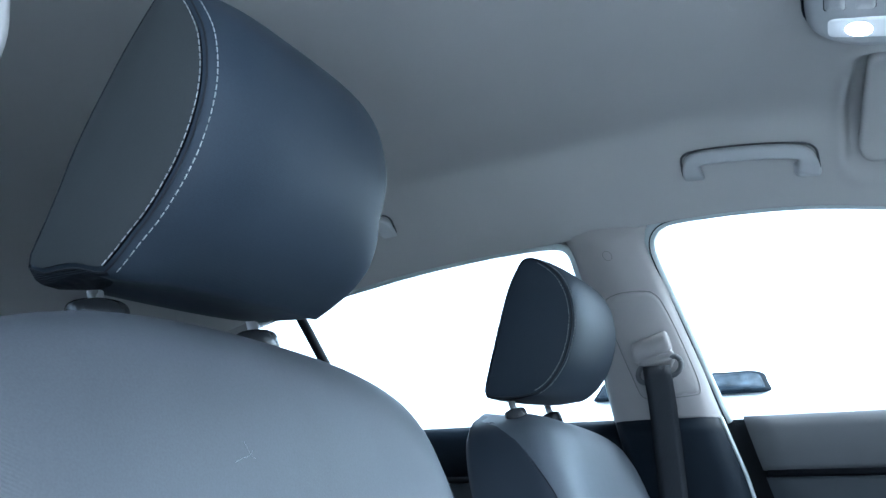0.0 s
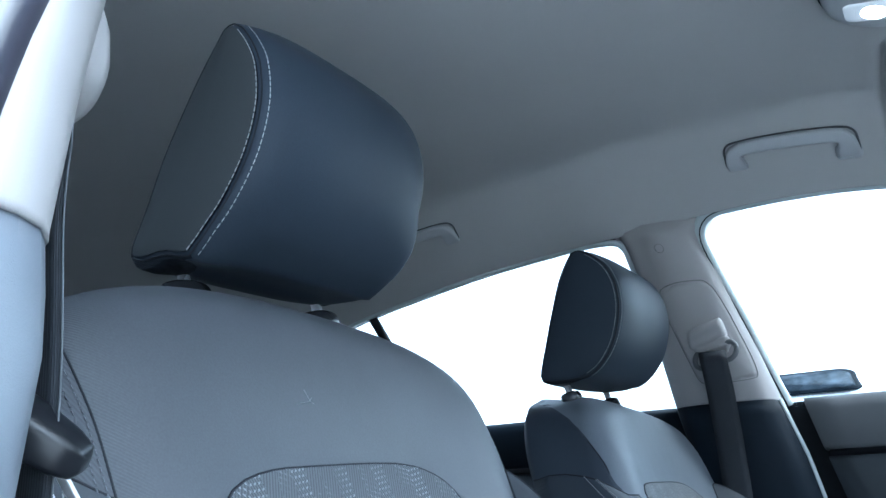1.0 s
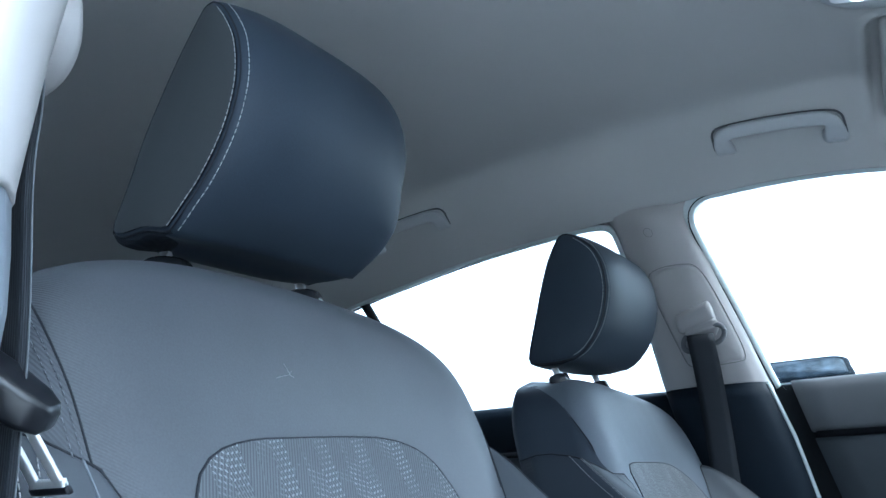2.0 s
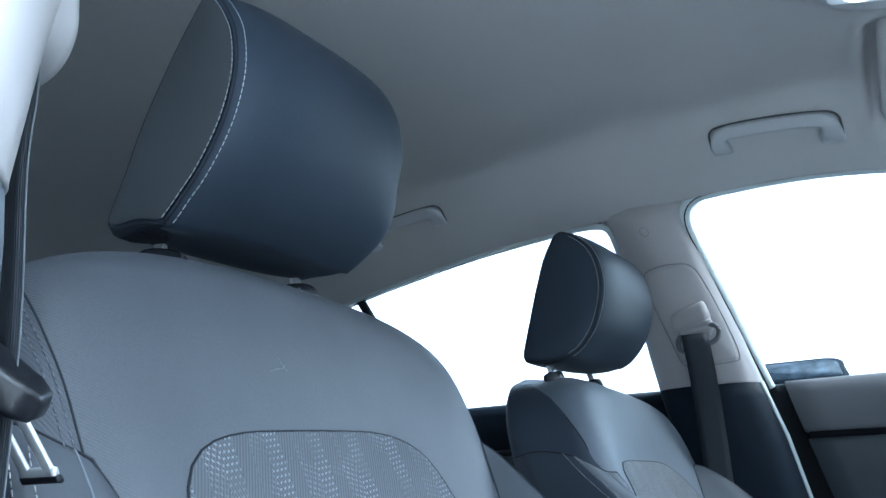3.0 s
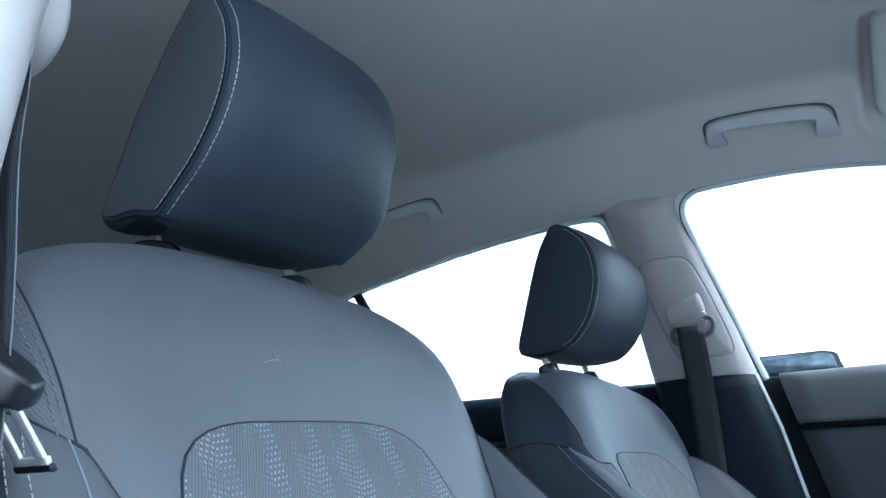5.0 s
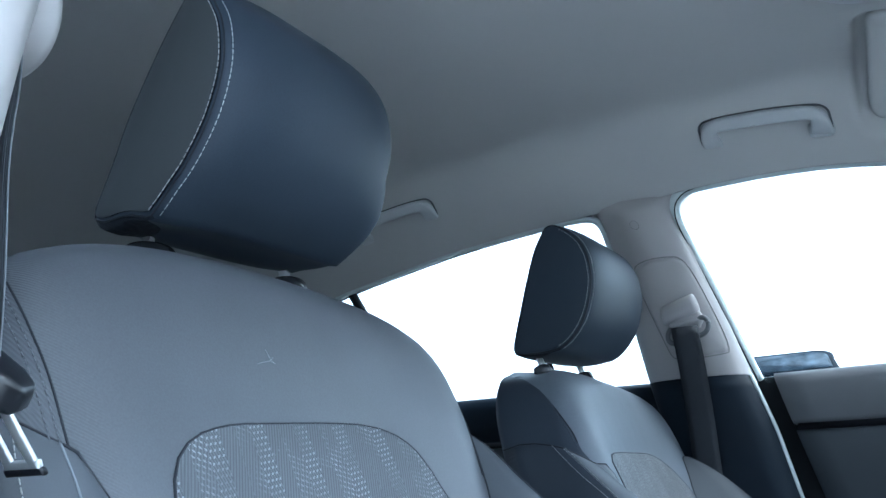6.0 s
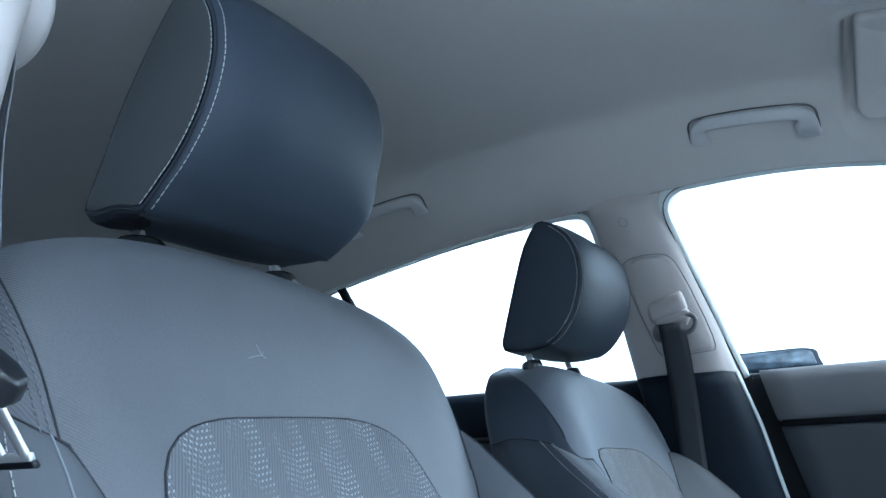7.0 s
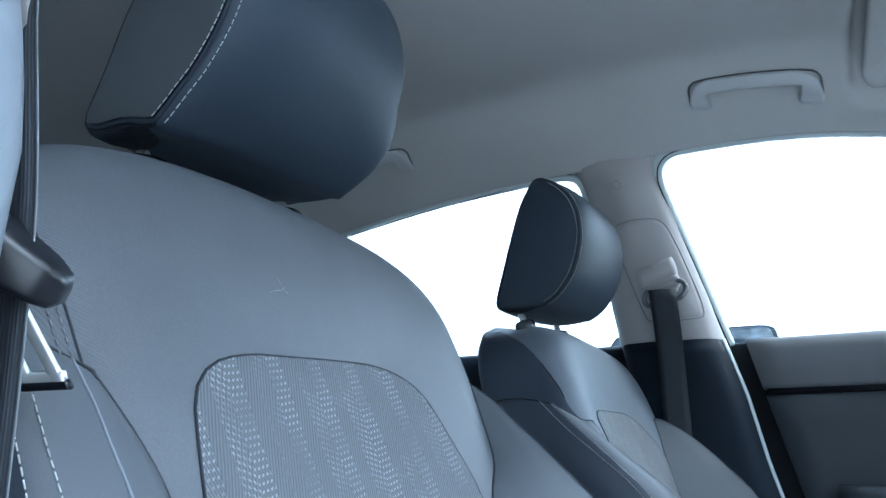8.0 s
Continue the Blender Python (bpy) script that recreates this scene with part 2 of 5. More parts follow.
HEADLINER = grained("headliner_cloth", (0.440, 0.435, 0.428), 0.92, 1600, 5, 0.35, 0.06, spec=0.2)
HANDLE = grained("grey_handle_plastic", (0.46, 0.47, 0.48), 0.45, 1300, 9, 0.1, 0.05)
RUBBER = grained("rubber_seal", (0.010, 0.012, 0.015), 0.7, 900, 20, 0.2, spec=0.15)
SELVEDGE_GLINT = grained("webbing_edge_glint", (0.10, 0.108, 0.12), 0.6, 2500, 40, 0.2)
WEBBING = ribbed("belt_webbing", (0.021, 0.025, 0.033), 0.7, 0.0022, 0, 0.4, 0.2)
FRAME_PAINT = grained("door_frame_paint", (0.52, 0.58, 0.58), 0.3, 600, 8, 0.02, 0.06)
BODY_PAINT = grained("body_paint", (0.035, 0.035, 0.05), 0.30, 700, 6, 0.02, 0.08)
CAR_WHITE = grained("white_car_paint", (0.75, 0.77, 0.80), 0.25, 700, 4, 0.02, 0.04)
DARK_GLASS = grained("dark_car_glass", (0.005, 0.0075, 0.011), 0.6, 30, 7, 0.02, 0.7, spec=0.02)
# blotchy paler tone in place of a reflection of the sky
SKY_TONED_GLASS = grained("sky_toned_car_glass", (0.026, 0.034, 0.044), 0.5, 30, 11, 0.02, 1.0, spec=0.03)
TYRE = grained("tyre_rubber", (0.02, 0.02, 0.02), 0.8, 400, 20, 0.3)
CARPET = grained("floor_carpet", (0.03, 0.032, 0.036), 0.95, 1500, 12, 0.5, 0.15)
CONCRETE = grained("dark_concrete", (0.16, 0.16, 0.157), 0.9, 160, 0.6, 0.5, 0.25, dist=0.004)
PAVING = grained("bright_paving", (0.66, 0.66, 0.65), 0.9, 160, 0.6, 0.5, 0.2, dist=0.004)
GLASS = glassy("window_glass")
# tints of the unseen panes, set to dim the light in the cabin
TINTED = glassy("tinted_glass", (0.76, 0.79, 0.80))
SCREEN = glassy("windscreen_glass", (0.79, 0.80, 0.80))
LAMP_LENS = glowing("lit_lamp_lens", (1.0, 0.98, 0.95), 5.0)
LAMP_GLOW = glowing("glowing_clear_lens", (0.93, 0.95, 1.0), 0.03)
LAMP_CLEAR = grained("clear_lens", (0.72, 0.73, 0.74), 0.2, 600, 12, 0.05, 0.05)
PAPER = grained("label_paper", (0.72, 0.66, 0.36), 0.7, 900, 20, 0.1)
INK = grained("label_ink", (0.10, 0.09, 0.07), 0.8, 900, 20, 0.1)


# ---- mesh helpers ----
def mesh_part(name, verts, faces, material, parent=None, label="", uvs=None, smooth=True, solid=0.0, bevel=0.0, slots=None):
    me = bpy.data.meshes.new(name)
    me.from_pydata([tuple(float(c) for c in v) for v in verts], [], [tuple(f) for f in faces])
    mats = material if isinstance(material, (list, tuple)) else [material]
    for mt in mats:
        me.materials.append(mt)
    if uvs is not None:
        layer = me.uv_layers.new(name="UVMap")
        for lp in me.loops:
            layer.data[lp.index].uv = uvs[lp.vertex_index]
    if slots is not None:
        for p in me.polygons:
            p.material_index = slots[p.index]
    for p in me.polygons:
        p.use_smooth = smooth
    bm = bmesh.new()
    bm.from_mesh(me)
    bmesh.ops.recalc_face_normals(bm, faces=bm.faces)
    bm.to_mesh(me)
    bm.free()
    ob = new(name, me)
    if solid:
        mod = ob.modifiers.new("thickness", "SOLIDIFY")
        mod.thickness = solid
        mod.offset = -1
    if bevel:
        mod = ob.modifiers.new("rounded", "BEVEL")
        mod.width = bevel
        mod.segments = 3
        mod.limit_method = "ANGLE"
        for p in me.polygons:
            p.use_smooth = True
    if parent is not None:
        ob.parent = parent
        if parent.data is None:
            ob.matrix_parent_inverse = Matrix.Translation(-parent.location)
    if label:
        tagged(ob, label)
    return ob


def thing(name, label, category, at=(0, 0, 0), group="", kind=""):
    return tagged(place(new(name), at), label, category, group, kind)


def place(ob, at):
    ob.location = at
    return ob


def loft(rings, closed=True, caps=True):
    n = len(rings[0])
    verts = [p for r in rings for p in r]
    faces = []
    for i in range(len(rings) - 1):
        for j in range(n if closed else n - 1):
            k = (j + 1) % n
            faces.append((i * n + j, i * n + k, (i + 1) * n + k, (i + 1) * n + j))
    if caps and closed:
        faces.append(tuple(range(n))[::-1])
        faces.append(tuple((len(rings) - 1) * n + j for j in range(n)))
    return verts, faces


def spline(points, count):
    """Even points along a smooth curve through the given ones."""
    pts = [np.array(p, float) for p in points]
    pts = [2 * pts[0] - pts[1]] + pts + [2 * pts[-1] - pts[-2]]
    out = []
    for i in range(1, len(pts) - 2):
        p0, p1, p2, p3 = pts[i - 1:i + 3]
        for s in np.linspace(0, 1, 16, endpoint=False):
            out.append(0.5 * (2 * p1 + (p2 - p0) * s + (2 * p0 - 5 * p1 + 4 * p2 - p3) * s ** 2 + (3 * p1 - p0 - 3 * p2 + p3) * s ** 3))
    out.append(pts[-2])
    out = np.array(out)
    d = np.r_[0, np.cumsum(np.linalg.norm(np.diff(out, axis=0), axis=1))]
    at = np.linspace(0, d[-1], count)
    return np.stack([np.interp(at, d, out[:, c]) for c in range(out.shape[1])], 1)


def tube(path, radius, sides=8, flat=1.0):
    """A round rod along a path; flat squeezes it along the second axis."""
    path = np.array(path, float)
    rings = []
    tang = np.gradient(path, axis=0)
    up = np.array([0.0, 0.0, 1.0])
    first = tang[0] / np.linalg.norm(tang[0])
    if abs(first @ up) > 0.9:
        up = np.array([1.0, 0.0, 0.0])
    side = None
    for p, t in zip(path, tang):
        t = t / (np.linalg.norm(t) + 1e-12)
        side = np.cross(t, up) if side is None else side - t * (side @ t)
        side = side / np.linalg.norm(side)
        o = np.cross(side, t)
        rings.append([p + radius * (math.cos(a) * side + flat * math.sin(a) * o) for a in np.linspace(0, 2 * math.pi, sides, endpoint=False)])
    return loft(rings)


def join(parts):
    verts, faces = [], []
    for v, f in parts:
        k = len(verts)
        verts += list(v)
        faces += [tuple(i + k for i in q) for q in f]
    return verts, faces


def stitches(path, length, gap, radius):
    """Short thread dashes along a path."""
    path = np.array(path, float)
    d = np.r_[0, np.cumsum(np.linalg.norm(np.diff(path, axis=0), axis=1))]
    out, s = [], 0.0
    while s + length < d[-1]:
        at = [s, s + length * 0.5, s + length]
        p = np.stack([np.interp(at, d, path[:, c]) for c in range(3)], 1)
        out.append(tube(p, radius, 5))
        s += length + gap
    return join(out)


def box(x0, x1, y0, y1, z0, z1):
    v = [(x, y, z) for z in (z0, z1) for y in (y0, y1) for x in (x0, x1)]
    return v, [(0, 1, 3, 2), (4, 6, 7, 5), (0, 4, 5, 1), (2, 3, 7, 6), (0, 2, 6, 4), (1, 5, 7, 3)]


def grid(fn, us, vs):
    verts = [fn(u, v) for v in vs for u in us]
    n = len(us)
    faces = [(i + j * n, i + 1 + j * n, i + 1 + (j + 1) * n, i + (j + 1) * n) for j in range(len(vs) - 1) for i in range(n - 1)]
    return verts, faces


def rounded(half_w, half_h, radius, count=6):
    """Outline of a rectangle with round corners."""
    out = []
    for cx, cy, a0 in ((half_w, half_h, 0), (-half_w, half_h, 90), (-half_w, -half_h, 180), (half_w, -half_h, 270)):
        sx, sy = math.copysign(1, cx), math.copysign(1, cy)
        for a in np.linspace(a0, a0 + 90, count):
            out.append((cx - sx * radius + radius * math.cos(radians(a)), cy - sy * radius + radius * math.sin(radians(a))))
    return out


# ---- the car's lines ----
CENTRE = 0.775          # the car's middle plane


def wall_y(z):
    """The far side's glass line: leans inward above the sill."""
    return 1.497 - 0.43 * (z - 1.0) if z > 1.0 else 1.497


RAIL = spline([(-1.75, 1.10), (-1.45, 1.19), (-1.2, 1.243), (-1.05, 1.272), (-0.915, 1.290), (-0.753, 1.309), (-0.6, 1.320), (-0.4, 1.328), (-0.2, 1.336),
               (-0.04, 1.333), (0.103, 1.316), (0.3, 1.273), (0.5, 1.205), (0.75, 1.06)], 120)
ROOF = spline([(-1.75, 1.250), (-1.45, 1.342), (-1.05, 1.418), (-0.7, 1.450), (-0.3, 1.464), (0.05, 1.450), (0.3, 1.405), (0.5, 1.340), (0.75, 1.22)], 100)


def rail_z(x):
    return float(np.interp(x, RAIL[:, 0], RAIL[:, 1]))


def roof_z(x):
    return float(np.interp(x, ROOF[:, 0], ROOF[:, 1]))


def flip(v):
    """From the far side to the near one, whose door stands open."""
    return (v[0] - 0.030, 1.558 - v[1] - 0.08 * max(0.0, v[2] - 1.0), v[2] - 0.086)


def slab(name, x0, x1, y0, y1, z0, z1, material, label, category, bevel=0.01):
    v, f = box(x0, x1, y0, y1, z0, z1)
    return tagged(mesh_part(name, v, f, material, bevel=bevel), label, category, kind="structure")


# ---- ground and the car's shell ----
gv, gf = grid(lambda u, v: (u, v, 0.012 * noise.noise((u * 0.2, v * 0.2, 0))), np.r_[-900, -200, -60, np.linspace(-20, 20, 41), 60, 200, 900], np.r_[-900, -200, -60, np.linspace(-20, 20, 41), 60, 200, 900])
ground = tagged(mesh_part("ground", gv, gf, PAVING), "pale sunlit concrete of an open parking area", "ground", kind="structure")


# unseen wall, added to cut sky light on the open side
slab("wall_light_block", -9.0, 9.0, -2.6, -2.35, 0.0, 2.1, CONCRETE, "added dark wall, out of view, to hold back light", "yard wall", 0.02)


def roof_section(u, x):
    """Across the ceiling, u from -1 (near) to 1 (far): a flat middle that rolls over into steep sides above the doors."""
    a = abs(u)
    edge = rail_z(x)
    top = roof_z(x)
    half = wall_y(edge) - CENTRE - 0.004
    y = a * half
    flat = top - 0.010 * a ** 2
    band = edge + 1.0 * (half - y)
    low = min(flat, band)
    return (x, CENTRE + math.copysign(y, u), low - 0.013 * math.log(math.exp((low - flat) / 0.013) + math.exp((low - band) / 0.013)) * min(1.0, (half - y) / 0.03))


VISOR = (0.2330, 1.198)     # middle of the visor's recess
RECESS = (0.129, 0.118, 0.024)


def visor_gap(x, y):
    """Signed distance to the outline of the visor's recess, negative inside."""
    dx = abs(x + 0.09 * (y - VISOR[1]) - VISOR[0]) - RECESS[0] + RECESS[2]
    dy = abs(y - VISOR[1]) - RECESS[1] + RECESS[2]
    return math.hypot(max(dx, 0.0), max(dy, 0.0)) + min(max(dx, dy), 0.0) - RECESS[2]


def lining(u, x):
    """The headliner, with a rolled lip round the recess in which the far visor lies."""
    x, y, z = roof_section(u, x)
    d = visor_gap(x, y)
    if d > 0.05:
        return (x, y, z)
    t = min(1.0, max(0.0, (0.003 - d) / 0.013))
    return (x, y, z - 0.0042 * math.exp(-((d - 0.009) / 0.0085) ** 2) + 0.020 * t * t * (3 - 2 * t))


us = np.r_[-np.linspace(1, 0, 44)[:-1] ** 0.7, np.linspace(0, 0.42, 14)[:-1], np.linspace(0.42, 0.98, 120), np.linspace(0.982, 1, 6)]
hv, hf = grid(lining, us, np.r_[np.linspace(-1.75, 0.05, 50)[:-1], np.linspace(0.05, 0.16, 40)[:-1], np.linspace(0.16, 0.38, 24)])
headliner = tagged(mesh_part("ceiling", hv, hf, HEADLINER, solid=-0.012), "light grey woven cloth headliner of the car", "headliner", kind="structure")
ov, of = grid(lambda u, x: tuple(np.array(roof_section(u, x)) + (0, 0.06 * u, 0.035 - 0.02 * abs(u) ** 4)), us, np.linspace(-1.78, 0.41, 40))
roof_skin = tagged(mesh_part("roof", ov, of, BODY_PAINT, solid=-0.003), "dark painted outer roof skin of the car", "car roof", kind="structure")


# ---- floor, bulkheads and sills that close the car ----
slab("floor", -2.1, 1.2, 0.02, 1.53, 0.22, 0.26, CARPET, "dark carpeted floor pan of the car", "floor")
slab("wall_front", 0.95, 1.0, 0.02, 1.53, 0.26, 0.93, PLASTIC_DARK, "dark plain bulkhead closing the front of the cabin", "bulkhead")
slab("wall_rear", -2.05, -2.0, 0.02, 1.53, 0.26, 1.0, PLASTIC_DARK, "dark plain panel closing the rear of the cabin", "bulkhead")
slab("sill_near", -0.14, 1.0, -0.06, 0.06, 0.24, 0.36, BODY_PAINT, "painted door sill below the open door", "door sill", 0.02)


# ---- far and near side walls ----
# rear quarters behind the rear doors, with the rear pillars above
def quarter(name, near, label):
    xs = np.linspace(-2.05, -1.14, 22)
    rings = []
    for x in xs:
        top = rail_z(max(x, -1.75)) if x > -1.75 else 1.10 - (-1.75 - x) * 0.35
        col = []
        for t in np.linspace(0, 1, 14):
            z = 0.26 + (top + 0.006 - 0.26) * t
            y = wall_y(z) - 0.012
            col.append((x, 1.55 - y if near else y, z))
        rings.append(col)
    v, f = loft(rings, closed=False)
    return tagged(mesh_part(name, v, f, TRIM_LIGHT, solid=0.03), label, "pillar trim", kind="structure")


quarter("wall_far_rear", False, "light grey rear pillar trim above the rear shelf")
quarter("wall_near_rear", True, "light grey rear pillar trim on the open side")

# rear shelf and window
rv, rf = grid(lambda u, v: (-1.75 - 0.36 * v, CENTRE + u * (0.52 + 0.12 * v), 1.235 - 0.24 * v), np.linspace(-1, 1, 9), np.linspace(0, 1, 5))
rear_glass = tagged(mesh_part("window_rear", rv, rf, TINTED, solid=0.004), "sloping rear window glass", "window", kind="structure")


wv, wf = grid(lambda u, v: (0.40 + 0.62 * v - 0.06 * u * u * v, CENTRE + u * (0.53 + 0.13 * v), 1.375 - 0.40 * v - 0.02 * u * u), np.linspace(-1, 1, 9), np.linspace(0, 1, 5))
windscreen = tagged(mesh_part("window_front", wv, wf, SCREEN, solid=0.004), "sloping tinted windscreen glass before the seats", "window", kind="structure")


# ---- door panels ----
def door_panel(name, x0, x1, label, armrest, edge_lean):
    """Inner door panel: padded top, grooved joint, darker recess and armrest below."""
    th = thing(name, label, "door panel", (0.5 * (x0 + x1), 1.49, 0.5))

    def slant(p, k):
        # the edge beside the centre pillar leans with it
        return (p[0] + edge_lean * max(0.0, 1.0 - p[2]) * ((1 - k) if edge_lean > 0 else k), p[1], p[2])
    upper = []
    for k in np.linspace(0, 1, 24):
        x = x0 + (x1 - x0) * k
        lift = 0.012 * max(0.0, -x - 0.1) * 0.5
        ring = [(x, 1.545, 0.985 + lift), (x, 1.535, 1.000 + lift), (x, 1.512, 1.004 + lift), (x, 1.494, 1.002 + lift), (x, 1.482, 0.993 + lift), (x, 1.477, 0.978 + lift),
                (x, 1.474, 0.95), (x, 1.474, 0.916), (x, 1.478, 0.909), (x, 1.545, 0.909)]
        ring = [slant(p, k) for p in ring]
        upper.append(ring)
    v, f = loft(upper)
    mesh_part("upper_panel", v, f, PLASTIC_GREY if armrest else PLASTIC_DARK, th, "soft-touch upper door panel")
    v, f = box(x0 + 0.004 + 0.1 * edge_lean, x1 - 0.004, 1.482, 1.545, 0.898, 0.9095)
    mesh_part("joint_strip", v, f, PLASTIC_BLACK, th, "black strip in the joint")
    lower = []
    for k in np.linspace(0, 1, 24):
        x = x0 + (x1 - x0) * k
        lower.append([slant(p, k) for p in [(x, 1.545, 0.897), (x, 1.480, 0.897), (x, 1.476, 0.89), (x, 1.480, 0.84), (x, 1.490, 0.76), (x, 1.492, 0.6), (x, 1.478, 0.42), (x, 1.480, 0.30), (x, 1.545, 0.30)]])
    v, f = loft(lower)
    mesh_part("lower_panel", v, f, DOOR_DARK, th, "dark grained lower door panel")
    if armrest:
        rest = []
        for x in np.linspace(x0 + 0.12, x1 - 0.1, 20):
            e = min(1.0, (x - x0 - 0.12) / 0.05)
            d = 0.02 + 0.05 * math.sin(0.5 * math.pi * max(0.0, e))
            rest.append([(x, 1.50, 0.745), (x, 1.49 - d, 0.742), (x, 1.482 - d, 0.73), (x, 1.485 - d, 0.69), (x, 1.50, 0.66)])
        v, f = loft(rest)
        mesh_part("armrest", v, f, DOOR_DARK, th, "dark padded armrest")
    v, f = box(x0, x1, 1.548, 1.60, 0.30, 0.985)
    mesh_part("outer_skin", v, f, BODY_PAINT, th, "dark painted outer skin", bevel=0.01)
    return th


slab("pillar_far_core", -0.36, 0.06, 1.512, 1.60, 0.30, 0.9995, RUBBER, "black sealed door edge beside the centre pillar", "door seal", 0.004)
door_panel("front_door_panel", -0.126, 0.93, "closed front door panel in grey and black plastic", True, 0.25)
door_panel("rear_door_panel", -1.14, -0.335, "closed rear door panel in dark plastic", False, 0.0)

slab("wall_far_base", -1.14, 0.93, 1.46, 1.60, 0.24, 0.30, BODY_PAINT, "painted sill under the closed doors", "door sill")
slab("wall_near_rear_door", -1.14, -0.36, -0.03, 0.03, 0.30, 0.97, BODY_PAINT, "closed near rear door below its window", "car door", 0.02)


# ---- window frames and glass ----
def frame_run(points, width, depth, lift, out=0.0):
    """A door-frame bar: a flat rounded strip along the window's edge, standing in its plane."""
    pts = spline([(x, wall_y(z) + lift, z) for x, z in points], 170)
    n = np.array([0, 1, 0.43]) / math.hypot(1, 0.43)
    tang = np.gradient(pts, axis=0)
    rings = []
    for p, t in zip(pts, tang):
        t = t / np.linalg.norm(t)
        s = np.cross(t, n)
        ring = []
        s = s / np.linalg.norm(s)
        for a, b in rounded(width / 2, depth / 2, min(width, depth) * 0.35, 3):
            ring.append(p + s * (a + out) + n * b)
        rings.append(ring)
    return loft(rings)


front_frame = thing("window_1", "closed front side window in its slim frame", "window", (0, 1.49, 1.0), kind="structure")
edge = [(-0.145, 0.997), (-0.1635, 1.062), (-0.1870, 1.150), (-0.214, 1.240), (-0.2265, 1.285), (-0.2285, 1.303), (-0.225, 1.317), (-0.214, 1.3275), (-0.198, 1.3325)] + [(x, rail_z(x) - 0.0025) for x in (-0.17, -0.13, -0.08, 0.0, 0.08, 0.2, 0.35, 0.5, 0.7)]
v, f = frame_run(edge, 0.024, 0.022, 0.012, 0.0135)
mesh_part("window_frame", v, f, FRAME_PAINT, front_frame, "grey-green painted door frame")
v, f = frame_run(edge, 0.0022, 0.026, 0.012, 0.0100)
mesh_part("rubber_seal", v, f, RUBBER, front_frame, "black glass run seal")

rear_frame = thing("window_2", "closed rear side window with a quarter pane", "window", (-0.7, 1.49, 1.0), kind="structure")
edge = [(-0.352, 1.005), (-0.357, 1.07), (-0.362, 1.14), (-0.374, 1.235), (-0.381, 1.285), (-0.388, 1.308), (-0.405, 1.320), (-0.45, 1.324), (-0.54, 1.323), (-0.608, 1.320), (-0.753, 1.309), (-0.915, 1.289), (-1.05, 1.271), (-1.15, 1.25), (-1.165, 1.235)]
v, f = frame_run([(x, z + 0.003) for x, z in edge], 0.012, 0.02, 0.006)
mesh_part("window_frame", v, f, FRAME_PAINT, rear_frame, "grey-green painted door frame")
v, f = frame_run([(-1.035, 1.275), (-1.0, 1.19), (-0.965, 1.10), (-0.935, 1.00)], 0.020, 0.02, 0.01)
mesh_part("division_bar", v, f, RUBBER, rear_frame, "black bar before the quarter pane")
v, f = frame_run([(-1.17, 1.245), (-1.145, 1.12), (-1.14, 1.0)], 0.02, 0.02, 0.006)
mesh_part("rear_frame_bar", v, f, RUBBER, rear_frame, "black rear edge of the quarter pane")
v, f = frame_run([(-1.14, 1.004), (-0.8, 1.004), (-0.5, 1.003), (-0.36, 1.002)], 0.008, 0.02, 0.012)
mesh_part("sill_seal", v, f, RUBBER, rear_frame, "black sill seal")


def pane(name, x0, x1, parent):
    def at(u, t):
        x = x0 + (x1 - x0) * u
        top = rail_z(x) + 0.002
        z = 0.985 + (top - 0.985) * t
        return (x, wall_y(max(z, 1.0)) + 0.016, z)
    v, f = grid(at, np.linspace(0, 1, 14), np.linspace(0, 1, 6))
    ob = mesh_part(name, v, f, GLASS, parent, "clear side glass")
    ob.visible_shadow = False


pane("pane", -0.235, 0.70, front_frame)
pane("pane", -1.15, -0.35, rear_frame)


# the near rear door's window, unseen, its darker glass added to dim the ceiling
nv, nf = grid(lambda u, t: (-1.15 + 0.77 * u, 1.55 - wall_y(0.97 + (rail_z(-1.15 + 0.77 * u) - 0.97) * t), 0.97 + (rail_z(-1.15 + 0.77 * u) - 0.97) * t), np.linspace(0, 1, 12), np.linspace(0, 1, 6))
tagged(mesh_part("window_3", nv, nf, TINTED), "unseen near rear door window, tinted to cut light", "window", kind="structure")


# ---- centre pillar trims with the belts ----
def pillar_edges(z):
    """Rear and front edge of the pillar trim and its innermost line at a height."""
    zz = [0.35, 0.60, 0.78, 0.90, 1.00, 1.08, 1.16, 1.24, 1.29, 1.315, 1.335, 1.38]
    rear = [-0.335, -0.325, -0.318, -0.330, -0.352, -0.358, -0.364, -0.374, -0.384, -0.392, -0.402, -0.41]
    front = [-0.02, -0.060, -0.108, -0.1325, -0.1630, -0.1825, -0.2040, -0.225, -0.240, -0.241, -0.226, -0.20]
    inner = [1.44, 1.44, 1.44, 1.436, 1.434, 1.413, 1.388, 1.361, 1.346, 1.341, 1.346, 1.360]
    return [float(np.interp(z, zz, k)) for k in (rear, front, inner)]


